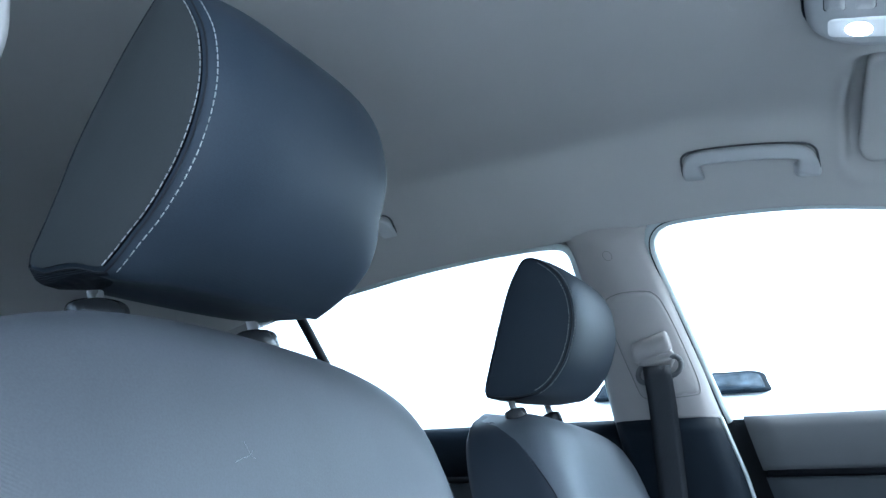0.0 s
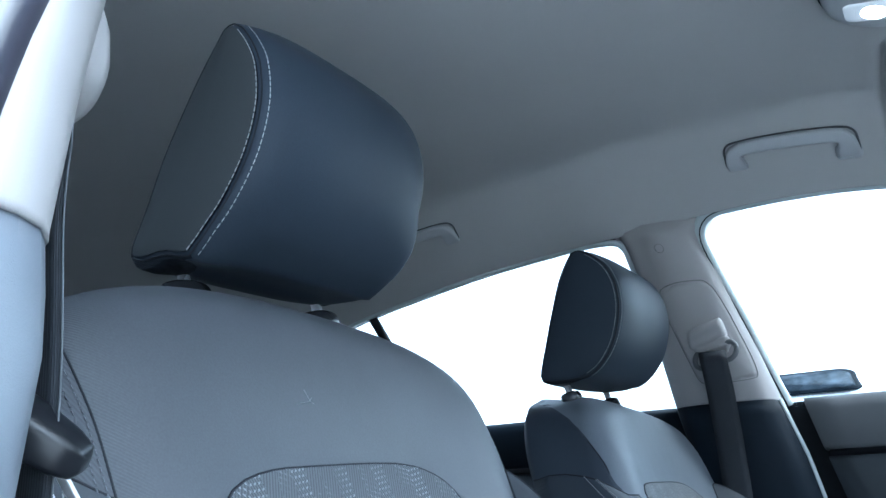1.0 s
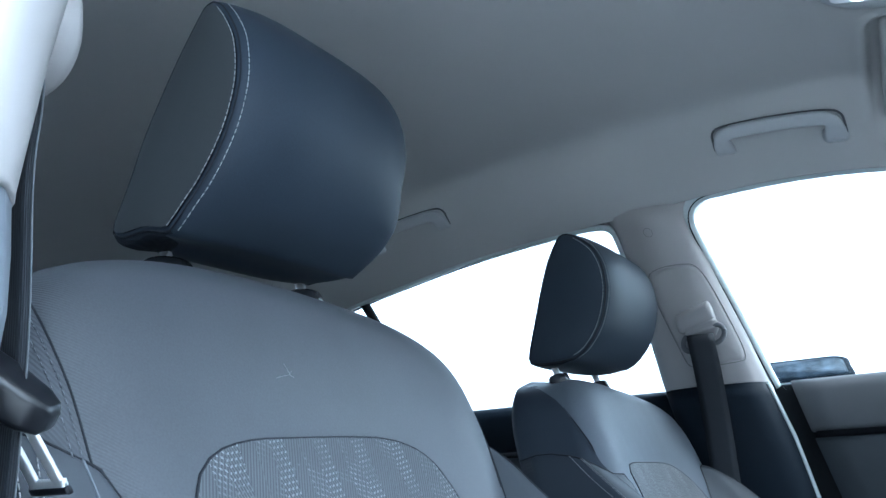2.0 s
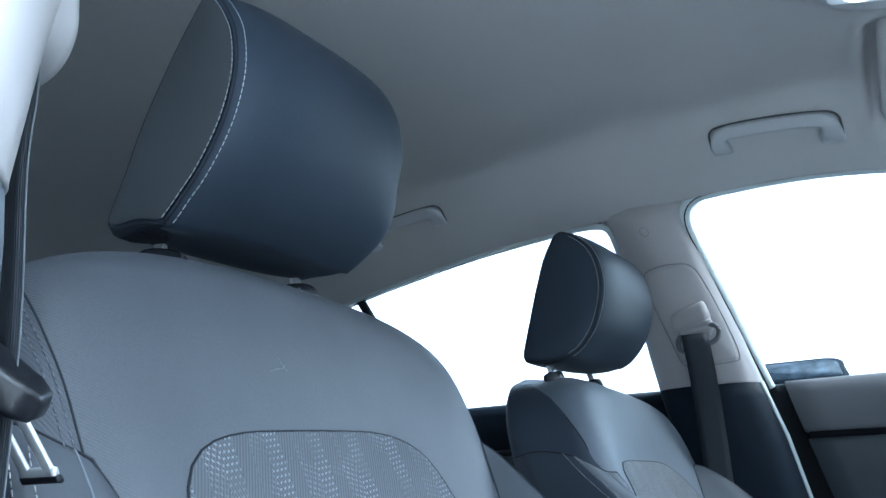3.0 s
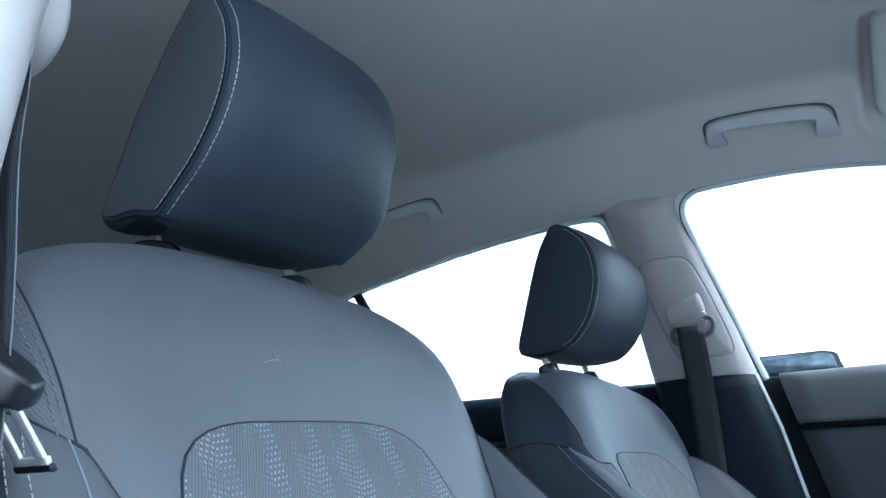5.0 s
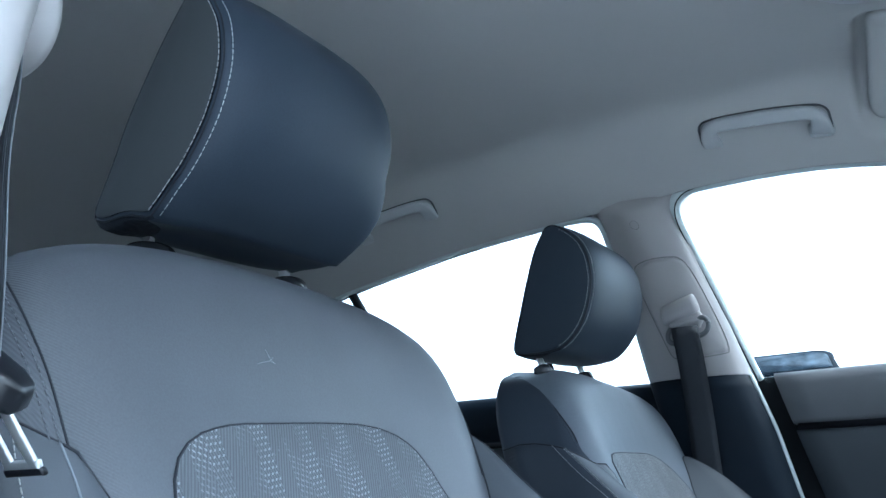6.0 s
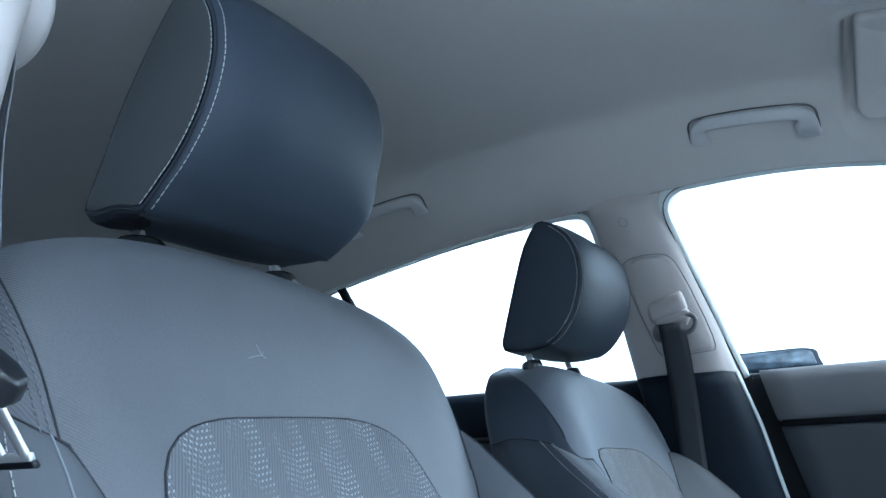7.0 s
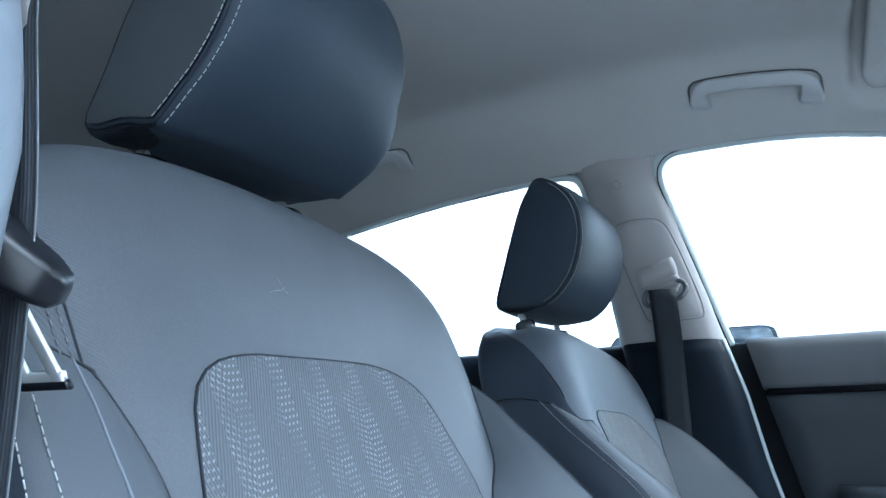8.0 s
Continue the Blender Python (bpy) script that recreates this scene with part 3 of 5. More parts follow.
def pillar_ring(z, grow=0.0, deep=0.075, straight=False):
    r, fr, y = pillar_edges(z)
    if straight:
        fr = min(fr, -0.1475 - 0.030 * max(0.0, 1.0 - z))
    w = fr - r
    if straight and z > 0.997:
        deep = float(np.interp(z, [1.0, 1.06, 1.15, 1.3], [0.051, 0.048, 0.042, 0.038]))
    pts = [(r - 0.002, wall_y(z) + 0.004), (r + 0.004, y + 0.040), (r + 0.012, y + 0.016), (r + 0.026, y + 0.004), (r + 0.05, y), (r + 0.35 * w, y - 0.003), (r + 0.6 * w, y),
           (fr - 0.040, y + 0.004), (fr - 0.022, y + 0.010), (fr - 0.009, y + 0.020), (fr - 0.002, y + min(0.033, deep - 0.006)), (fr, y + min(0.046, deep - 0.003)), (fr - 0.003, y + deep)]
    return [(x, yy - grow, z) for x, yy in pts]


def pillar_at(u, z, off=0.0):
    """A place on the pillar's inner face, u from its rear edge to its front one."""
    r, fr, y = pillar_edges(z)
    x = r + (fr - r) * u
    ring = pillar_ring(z)
    yy = float(np.interp(x, [p[0] for p in ring[1:12]], [p[1] for p in ring[1:12]]))
    return (x, yy - off, z)


def patch(outline, off, steps=(0.0, 0.5, 0.9, 0.97, 1.0)):
    """A thin raised plate that follows the pillar; outline in (u, z)."""
    cu = sum(p[0] for p in outline) / len(outline)
    cz = sum(p[1] for p in outline) / len(outline)
    rings = []
    for s in steps:
        o = off if s < 0.95 else off * (1 - ((s - 0.95) / 0.05) ** 2) - (0.001 if s == 1.0 else 0)
        k = max(s, 0.02)
        rings.append([pillar_at(cu + (u - cu) * k, cz + (z - cz) * k, o) for u, z in outline])
    return loft(rings, caps=False)


def pillar(name, near, label):
    turn = flip if near else (lambda p: p)
    th = thing(name, label, "pillar trim", turn((-0.24, 1.47, 0.4)), kind="structure")

    def piece(nm, zs, material, lbl, grow=0.0, deep=0.075):
        v, f = loft([[turn(p) for p in pillar_ring(z, grow, deep, near)] for z in zs], closed=False)
        return mesh_part(nm, v, f, material, th, lbl, solid=0.003)
    piece("upper_trim", np.r_[np.linspace(0.997, 1.28, 54), np.linspace(1.285, 1.36, 14)], TRIM_LIGHT, "light grey upper pillar trim")
    piece("lower_trim", np.r_[np.linspace(0.35, 0.9985, 26)], TRIM_MID if near else PLASTIC_DARK, "dark lower pillar trim", 0.002)
    if near:
        rings = []
        for z in np.linspace(0.40, 1.345, 30):
            r, fr, y = pillar_edges(z)
            fr = min(fr, -0.1475 - 0.030 * max(0.0, 1.0 - z))
            deep = float(np.interp(z, [0.99, 1.0, 1.06, 1.15, 1.3], [0.068, 0.049, 0.046, 0.040, 0.036]))
            rings.append([turn(p) for p in ((fr - 0.03, y + deep - 0.003, z), (fr - 0.004, y + deep, z), (fr + 0.003, y + deep + 0.004, z), (fr + 0.005, y + deep + 0.012, z), (fr + 0.001, y + deep + 0.02, z), (fr - 0.002, y + deep + 0.05, z), (fr - 0.02, y + deep + 0.10, z), (fr - 0.10, y + deep + 0.11, z))])
        v, f = loft(rings, closed=False)
        mesh_part("outer_pillar", v, f, BODY_PAINT, th, "dark glossy painted outer pillar", solid=0.002)
    if not near:
        # seal lip in pale paint, which puts the edge's highlight into its colour
        strip = [pillar_ring(z)[10] for z in np.linspace(0.45, 1.0, 24)]
        v, f = tube([(x + 0.003, y, z) for x, y, z in strip], 0.0048, 8)
        mesh_part("edge_highlight", v, f, FRAME_PAINT, th, "seal lip painted pale as the lower edge's highlight")
    if not near:
        # cover plate of the belt's height adjuster
        out = []
        for a, b in ((0.30, 1.212), (0.5, 1.219), (0.78, 1.219), (0.86, 1.213), (0.90, 1.20), (0.93, 1.16), (0.945, 1.10), (0.945, 1.06), (0.93, 1.045), (0.89, 1.038), (0.7, 1.034), (0.5, 1.034), (0.40, 1.036), (0.365, 1.045), (0.35, 1.06), (0.30, 1.11), (0.25, 1.17), (0.26, 1.2)):
            out.append((a, b))
        v, f = patch(out, 0.0052)
        mesh_part("adjuster_cover", v, f, TRIM_LIGHT, th, "light grey cover plate")
        ring = spline(out + out[:1], 90)
        closed = [pillar_at(a, b, 0.0036) for a, b in ring]
        v, f = tube(closed, 0.0010, 6)
        mesh_part("cover_joint", v, f, JOINT, th, "dark joint round the plate")
        ring = [pillar_at(0.50 + 0.055 * math.cos(a), 1.286 + 0.0085 * math.sin(a), 0.0036) for a in np.linspace(0, 2 * math.pi, 25)]
        v, f = tube(ring, 0.0005, 5)
        mesh_part("clip_cap", v, f, JOINT, th, "round clip cap outline")
    return th


pillar("pillar_far", False, "light over dark centre pillar trim between the doors")
pillar("pillar_near", True, "light over grey centre pillar trim beside the open door")


def belt(name, near, label):
    turn = (lambda p: (p[0] - 0.048, 1.566 - p[1] - 0.13 * max(0.0, p[2] - 1.03), p[2] - 0.045)) if near else (lambda p: p)
    th = thing(name, label, "seat belt", turn((-0.245, 1.41, 0.5)), group="front seat belts")
    c = np.array([-0.246, 1.388, 1.086])
    if not near:
        # folded cover over the anchor bolt
        rings = []
        for t in np.linspace(-0.006, 0.047, 40):
            w = float(np.interp(t, [-0.006, 0.0, 0.010, 0.034, 0.042, 0.047], [0.024, 0.031, 0.033, 0.032, 0.030, 0.027]))
            d = float(np.interp(t, [-0.006, 0.0, 0.010, 0.022, 0.034, 0.042, 0.047], [0.010, 0.018, 0.021, 0.021, 0.018, 0.013, 0.004]))
            pleat = abs((t / 0.0105 + 0.2) % 1.0 - 0.5) * 2
            z = c[2] + t
            y = pillar_at(0.55, z)[1]
            rings.append([((c[0] - 0.004 + a - 0.12 * t, y - d * 0.5 + b, z + 0.16 * a + 0.004 * (a / 0.03) ** 2)) for a, b in rounded(w - 0.0022 * pleat, d * 0.5 + 0.003 - 0.0028 * pleat, min(0.008, d * 0.42), 4)])
        v, f = loft(rings)
        mesh_part("anchor_cover", v, f, TRIM_LIGHT, th, "light grey anchor cover")
        rings = []
        for t, w, d in ((0.016, 0.030, 0.020), (0.020, 0.0335, 0.026), (0.030, 0.034, 0.026), (0.041, 0.033, 0.022), (0.049, 0.031, 0.014), (0.053, 0.028, 0.004)):
            z = c[2] + t
            y = pillar_at(0.55, z)[1]
            rings.append([((c[0] - 0.006 + a - 0.12 * t, y - d * 0.5 + b, z + 0.30 * a)) for a, b in rounded(w, d * 0.5 + 0.003, min(0.009, d * 0.45), 4)])
        v, f = loft(rings)
        mesh_part("cover_fold", v, f, TRIM_LIGHT, th, "folded upper lip of the cover")
    # steel loop through which the webbing runs
    loop = []
    for a, b in rounded(0.038, 0.016, 0.0155, 7):
        z = 1.080 + b + 0.22 * a
        loop.append(turn((c[0] + a, pillar_at(0.55, 1.08)[1] - 0.020, z)))
    v, f = tube(loop + loop[:2], 0.0048, 8)
    if near:
        rings = []
        for k, d in ((0.82, 0.004), (0.97, -0.002), (1.0, -0.010), (0.96, -0.018), (0.80, -0.024), (0.4, -0.027)):
            rings.append([turn((c[0] - 0.006 + a * k, pillar_at(0.55, 1.08)[1] + d, 1.098 + b * k + 0.22 * a * k)) for a, b in rounded(0.032, 0.036, 0.028, 8)])
        v, f = loft(rings)
    mesh_part("guide_loop", v, f, TRIM_LIGHT if near else PLASTIC_GREY, th, "grey coated guide loop")
    # webbing from the loop down to the floor side
    path = spline([(-0.247, 1.372, 1.084), (-0.246, 1.370, 1.070), (-0.245, 1.385, 1.02), (-0.246, 1.408, 0.93), (-0.247, 1.424, 0.80), (-0.246, 1.429, 0.62), (-0.245, 1.43, 0.40)], 40)
    if near:
        path = spline([(-0.2408, 1.414, 1.07), (-0.2223, 1.424, 0.995), (-0.2068, 1.425, 0.93), (-0.2000, 1.425, 0.895), (-0.2010, 1.421, 0.845), (-0.1980, 1.421, 0.80), (-0.1945, 1.418, 0.68), (-0.190, 1.412, 0.45)], 40)
    rings, uvs, run = [], [], 0.0
    for i, p in enumerate(path):
        if i:
            run += float(np.linalg.norm(p - path[i - 1]))
        for a, b in ((-0.0235, 0.0), (-0.012, -0.0007), (0.0, -0.0009), (0.012, -0.0007), (0.0235, 0.0), (0.012, 0.0006), (0.0, 0.0007), (-0.012, 0.0006)):
            uvs.append((a, run))
        rings.append([turn((p[0] + a, p[1] + b + 0.10 * a, p[2])) for a, b in ((-0.0235, 0.0), (-0.012, -0.0007), (0.0, -0.0009), (0.012, -0.0007), (0.0235, 0.0), (0.012, 0.0006), (0.0, 0.0007), (-0.012, 0.0006))])
    v, f = loft(rings)
    strap = mesh_part("webbing", v, f, WEBBING, th, "black woven webbing", uvs=uvs)
    if near:
        # pale line that paints the glint along the webbing's edge
        v, f = tube([ring[4] for ring in rings], 0.0005, 6)
        mesh_part("selvedge_glint", v, f, SELVEDGE_GLINT, strap, "selvedge of the webbing, pale for the glint on it")
        # latch tongue parked on the webbing
        grip = []
        for s, w, h in ((0.0, 0.007, 0.006), (0.08, 0.013, 0.0105), (0.3, 0.0155, 0.0130), (0.6, 0.015, 0.0128), (0.86, 0.0125, 0.0108), (0.97, 0.009, 0.0085), (1.0, 0.005, 0.0045)):
            p = np.array([-0.2522, 0.1043, 0.8585]) + s * np.array([0.0325, 0.0468, -0.0353])
            grip.append([tuple(p + a * np.array([0.45, 0.0, 0.75]) + b * np.array([-0.5, 0.75, 0.3])) for a, b in rounded(0.88 * h, 0.92 * w, min(h, w) * 0.42, 4)])
        v, f = loft(grip)
        mesh_part("tongue_grip", v, f, GRIP, th, "black moulded tongue grip")
        # the flat steel tongue: two bars and a cross bar round the slot
        rt, rb, lb, lt = (np.array(q) for q in ((-0.2728, 0.1700, 0.8280), (-0.2648, 0.1860, 0.8000), (-0.2798, 0.1830, 0.7998), (-0.2858, 0.1680, 0.8250)))
        side = (rb - lb) / np.linalg.norm(rb - lb)
        along = (rb - rt) / np.linalg.norm(rb - rt)
        thick = np.cross(side, along)
        bars = []
        for p, q, w in ((rt, rb, 0.0033), (lt, lb, 0.0033), (lb - side * 0.002, rb + side * 0.002, 0.0030)):
            d = (q - p) / np.linalg.norm(q - p)
            o = np.cross(thick, d)
            ends = []
            for e in (p - d * 0.001, p + d * 0.002, q - d * 0.001, q + d * 0.002):
                ends.append([tuple(e + o * a + thick * b) for a, b in rounded(w, 0.0014, 0.0011, 3)])
            bars.append(loft(ends))
        v, f = join(bars)
        plate = mesh_part("latch_plate", v, f, STEEL, th, "bright steel latch plate")
        tip = []
        for e in (lb - side * 0.0042, lb - side * 0.0034, rb + side * 0.0034, rb + side * 0.0042):
            tip.append([tuple(e + along * (0.0034 + a) + thick * b) for a, b in rounded(0.0022, 0.0019, 0.0012, 3)])
        v, f = loft(tip)
        mesh_part("plate_tip", v, f, PLASTIC_BLACK, plate, "black coated end of the plate")
    return th


belt("seat_belt", False, "black seat belt hanging from its pillar loop")
belt("seat_belt", True, "black seat belt with parked steel latch tongue")


# ---- grab handles ----
def grab_handle(x0, x1, y0, z0, slope, label):
    """Folded-up ceiling handle: a flat bar that turns down into two broad feet, with a dark rod for the shadow of its
    shallow recess.
    """
    mid = 0.5 * (x0 + x1)
    th = thing("grab_handle", label, "grab handle", (mid, y0 + 0.02, z0), group="ceiling grab handles")
    half = 0.5 * (x1 - x0)
    out = np.array([0, -0.70, -0.714])
    up = np.array([0, -0.714, 0.70])

    def world(a, b, d):
        return np.array([mid + a, y0, z0 + slope * a]) + up * b + out * (d - 0.008)

    path = [(-half + 0.018, -0.046, 0.004), (-half + 0.017, -0.034, 0.013), (-half + 0.017, -0.018, 0.020), (-half + 0.021, -0.006, 0.023), (-half + 0.033, 0.0005, 0.0245), (-half + 0.06, 0.003, 0.025), (0, 0.0045, 0.026),
            (half - 0.06, 0.003, 0.025), (half - 0.033, 0.0005, 0.0245), (half - 0.021, -0.006, 0.023), (half - 0.017, -0.018, 0.020), (half - 0.017, -0.034, 0.013), (half - 0.018, -0.046, 0.004)]
    pts = spline(path, 72)
    tang = np.gradient(pts, axis=0)
    rings = []
    for i, (p, t) in enumerate(zip(pts, tang)):
        t = t / np.linalg.norm(t)
        n = np.array([-t[1], t[0], 0.0])
        n = n / np.linalg.norm(n)
        e = abs(2 * i / 71 - 1)
        w = 0.0115 + 0.0055 * min(1.0, max(0.0, (e - 0.62) / 0.25))
        rings.append([tuple(world(*(p + n * a + np.array([0, 0, b])))) for a, b in rounded(w, 0.0075, 0.0045, 4)])
    v, f = loft(rings)
    mesh_part("grip_bar", v, f, HANDLE, th, "grey moulded grip")
    for s in (-1, 1):
        ring = []
        for k, d in ((1.0, -0.010), (1.0, 0.004), (0.95, 0.009), (0.7, 0.011)):
            ring.append([tuple(world(s * (half - 0.018) + a * k, -0.040 + b * k, d)) for a, b in rounded(0.020, 0.013, 0.007, 4)])
        v, f = loft(ring)
        mesh_part("foot", v, f, HANDLE, th, "grey hinge foot")
    # dark rod that paints the recess's shadow round the grip
    rim = [tuple(world(a, b, 0.016)) for a, b in spline([(-half + 0.001, -0.034), (-half + 0.001, -0.020), (-half + 0.004, 0.0005), (-half + 0.026, 0.0110), (0, 0.0150), (half - 0.026, 0.0110), (half - 0.004, 0.0005), (half - 0.001, -0.020), (half - 0.001, -0.034)], 50)]
    v, f = tube(rim, 0.0019, 8)
    mesh_part("recess_shade", v, f, RIM_SHADE, th, "dark rod for the shadowed gap round the grip")
    return th


grab_handle(-0.156, 0.0555, 1.270, 1.409, -0.12, "light grey folded grab handle above the front door")
grab_handle(-0.935, -0.722, 1.270, 1.400, 0.10, "light grey folded grab handle above the rear door")


# ---- front seats ----
RECLINE = radians(20)
UP = np.array([-math.sin(RECLINE), 0, math.cos(RECLINE)])
AHEAD = np.array([math.cos(RECLINE), 0, math.sin(RECLINE)])
TOP = np.array([-0.415, 0.0, 0.985])
SEAT_Y, HEAD_Y, POST_Y = 0.466, 0.443, 0.457

# the backrest's outline: a squarish arch over straight flanks, in (across, up)
HALF = [(0.2717 * math.sin(g) ** (2 / 1.5623), 0.0207 - 0.1025 * (1 - abs(math.cos(g)) ** (2 / 1.5623))) for g in np.linspace(0, 0.75 * math.pi / 2, 12)]
HALF += [(0.2625, -0.0715), (0.2715, -0.098), (0.2755, -0.135), (0.2745, -0.25), (0.264, -0.40), (0.252, -0.52), (0.235, -0.60)]
PLAIN = spline(HALF, 60)


def fuller(half, power, swell, drop):
    """The same outline with a squarer shoulder, a swell beside the post or a lower crown."""
    out = []
    for a, h in half:
        if h > -0.0818:
            h = max(h, 0.0207 - 0.1025 * (1 - max(0.0, 1 - min(1.0, a / 0.2717) ** power) ** (1 / power)))
            h += swell * math.exp(-((a - 0.12) / 0.07) ** 2)
        out.append((a, h - drop * min(1.0, max(0.0, (h + 0.15) / 0.12))))
    out = np.array(out)
    for _ in range(3):
        out[1:-1] = 0.25 * out[:-2] + 0.5 * out[1:-1] + 0.25 * out[2:]
    return out


# each seat's outline: the half at lower y, then the half at higher y
OUTLINES = {
    -1: (PLAIN, fuller(PLAIN, 1.95, 0.005, 0.0)),
    1: (spline([(0.0, 0.0050), (0.04, 0.0068), (0.076, 0.0055), (0.115, -0.007), (0.148, -0.018), (0.171, -0.031), (0.187, -0.047), (0.205, -0.073), (0.218, -0.101), (0.232, -0.145), (0.240, -0.20), (0.245, -0.28), (0.245, -0.40), (0.240, -0.52), (0.230, -0.60)], 60),
        fuller(PLAIN, 2.2, 0.0, 0.0155)),
}
SIDES = [PLAIN, PLAIN]
REACH = [1.0]           # how far across the car a seat may reach


def half_width(h, s):
    half = SIDES[0 if s < 0 else 1]
    return float(np.interp(-h, -half[:, 1], half[:, 0]))


def plane_at(a, h, d):
    p = TOP + h * UP + d * AHEAD
    return (float(p[0]), min(SEAT_Y + a, REACH[0] + 0.05 * (SEAT_Y + a - REACH[0])), float(p[2]))


def crown(h):
    """How full the padding is below the top edge, 0 to 1."""
    t = min(1.0, max(0.0, (SIDES[0][0, 1] - h) / 0.0726))
    return t * (2 - t)


def padding(a, h, r, front=True):
    """Depth of the cover at (across, up), r being how near the outline it lies."""
    c = crown(h)
    back = -0.0226 * (1 - c)
    if not front:
        return back - (0.070 + 0.018 * c) * max(0.0, 1 - r ** 20) ** 0.5
    rr = max(0.0, 1 - r ** 7.86)
    dish = 0.016 * max(0.0, 1 - (a / 0.20) ** 2) * min(1.0, max(0.0, (-h - 0.04) / 0.12))
    soft = 0.0011 * noise.noise((a * 15, h * 15, 3.1)) + 0.0004 * noise.noise((a * 48, h * 48, 7.7))
    return back + (0.021 + 0.031 * c) * rr ** 0.5 - (dish - soft) * rr


# the deep rear shell of the seat beside the closed door: size, depth and lift of its rings
SHELL = spline([(1.0, 0.0, 0.0), (1.0, -0.02, 0.006), (1.0, -0.04, 0.013), (1.0, -0.06, 0.021), (0.997, -0.075, 0.0265), (0.985, -0.084, 0.027), (0.95, -0.088, 0.022), (0.7, -0.090, 0.012), (0.35, -0.090, 0.004), (0.03, -0.090, 0.0)], 40)


def backrest_mesh(deep):
    """The padded front and the rear shell; also gives each vertex as (across, up, ahead)."""
    outline = [(a, h) for a, h in SIDES[1]] + [(-a, h) for a, h in SIDES[0][::-1]]
    outline = outline[:-1]
    ch = -0.30
    local, rings = [], []
    steps = list(1 - (1 - np.linspace(0.03, 1, 40)) ** 1.9)
    for r in steps:
        ring = [(a * r, ch + (h - ch) * r) for a, h in outline]
        rings.append([(a, h, padding(a, h, r)) for a, h in ring])
    if deep:
        edge = rings[-1]
        for r, d, lift in SHELL[1:]:
            rings.append([(a * r, ch + (h - ch) * r + lift * min(1.0, max(0.0, (h + 0.30) / 0.2)), d + (d0 if d > -0.03 else d0 * max(0.0, (0.09 + d) / 0.06))) for a, h, d0 in edge])
    else:
        for r in steps[:-1][::-1]:
            ring = []
            for a, h in outline:
                # the hard rear shell is squarer at the shoulders
                q = min(1.0, abs(a) / 0.2717)
                square = 0.0207 - 0.1025 * (1 - max(0.0, 1 - q ** 3.2) ** (1 / 3.2))
                h = h + max(0.0, min(0.030, square - h)) * min(1.0, (1 - r) / 0.06)
                aa, hh = a * r, ch + (h - ch) * r
                ring.append((aa, hh, padding(aa, hh, r, False)))
            rings.append(ring)
    local = [p for ring in rings for p in ring]
    v, f = loft([[plane_at(*p) for p in ring] for ring in rings])
    uvs = [(a if i < 40 * len(outline) else a + math.copysign(0.1, a), h) for i, (a, h, d) in enumerate(local)]
    return v, f, uvs, local


# where the inboard side seam of the seat beside the closed door runs, in (up, ahead)
SHOULDER = [(-0.187, 0.037), (-0.172, 0.029), (-0.150, 0.0245), (-0.135, 0.0230), (-0.104, 0.0135), (-0.072, 0.0010), (-0.048, -0.0115), (-0.026, -0.030), (-0.011, -0.043), (-0.003, -0.052), (0.0005, -0.068)]


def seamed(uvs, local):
    """Texture places whose flank, darkened as if in shade, begins at that seam."""
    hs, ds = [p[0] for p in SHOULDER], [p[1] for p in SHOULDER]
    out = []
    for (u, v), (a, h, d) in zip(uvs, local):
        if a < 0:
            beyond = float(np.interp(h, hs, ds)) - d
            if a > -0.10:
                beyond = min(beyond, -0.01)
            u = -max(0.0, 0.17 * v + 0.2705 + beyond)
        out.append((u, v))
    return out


def along_flank(local, path, out):
    """Places on the inboard flank of the shell along a path of (up, ahead), a little proud of it."""
    across = []
    for h, d in path:
        near = sorted((math.hypot(q[1] - h, q[2] - d) + 1e-5, q[0]) for q in local if q[0] < -0.06)[:5]
        across.append(sum(q[1] / q[0] for q in near) / sum(1 / q[0] for q in near))
    wide = np.convolve(np.r_[[across[0]] * 4, across, [across[-1]] * 4], np.ones(9) / 9, "valid")
    return [plane_at(a - out, h, d + 0.4 * out) for a, (h, d) in zip(wide, path)]


def cover_depth(a, h):
    """How far the padded cover stands out of the seat's middle plane at (across, up)."""
    ch = -0.30
    lo, hi = 0.0, 1.0
    for _ in range(28):
        r = 0.5 * (lo + hi)
        k = max(r, 1e-4)
        aa, hh = abs(a) / k, ch + (h - ch) / k
        if -0.60 < hh < SIDES[0][0, 1] and aa < half_width(hh, a):
            hi = r
        else:
            lo = r
    return padding(a, h, min(hi, 0.999))


def cover_at(a, h, off=0.0):
    return plane_at(a, h, cover_depth(a, h) + off)


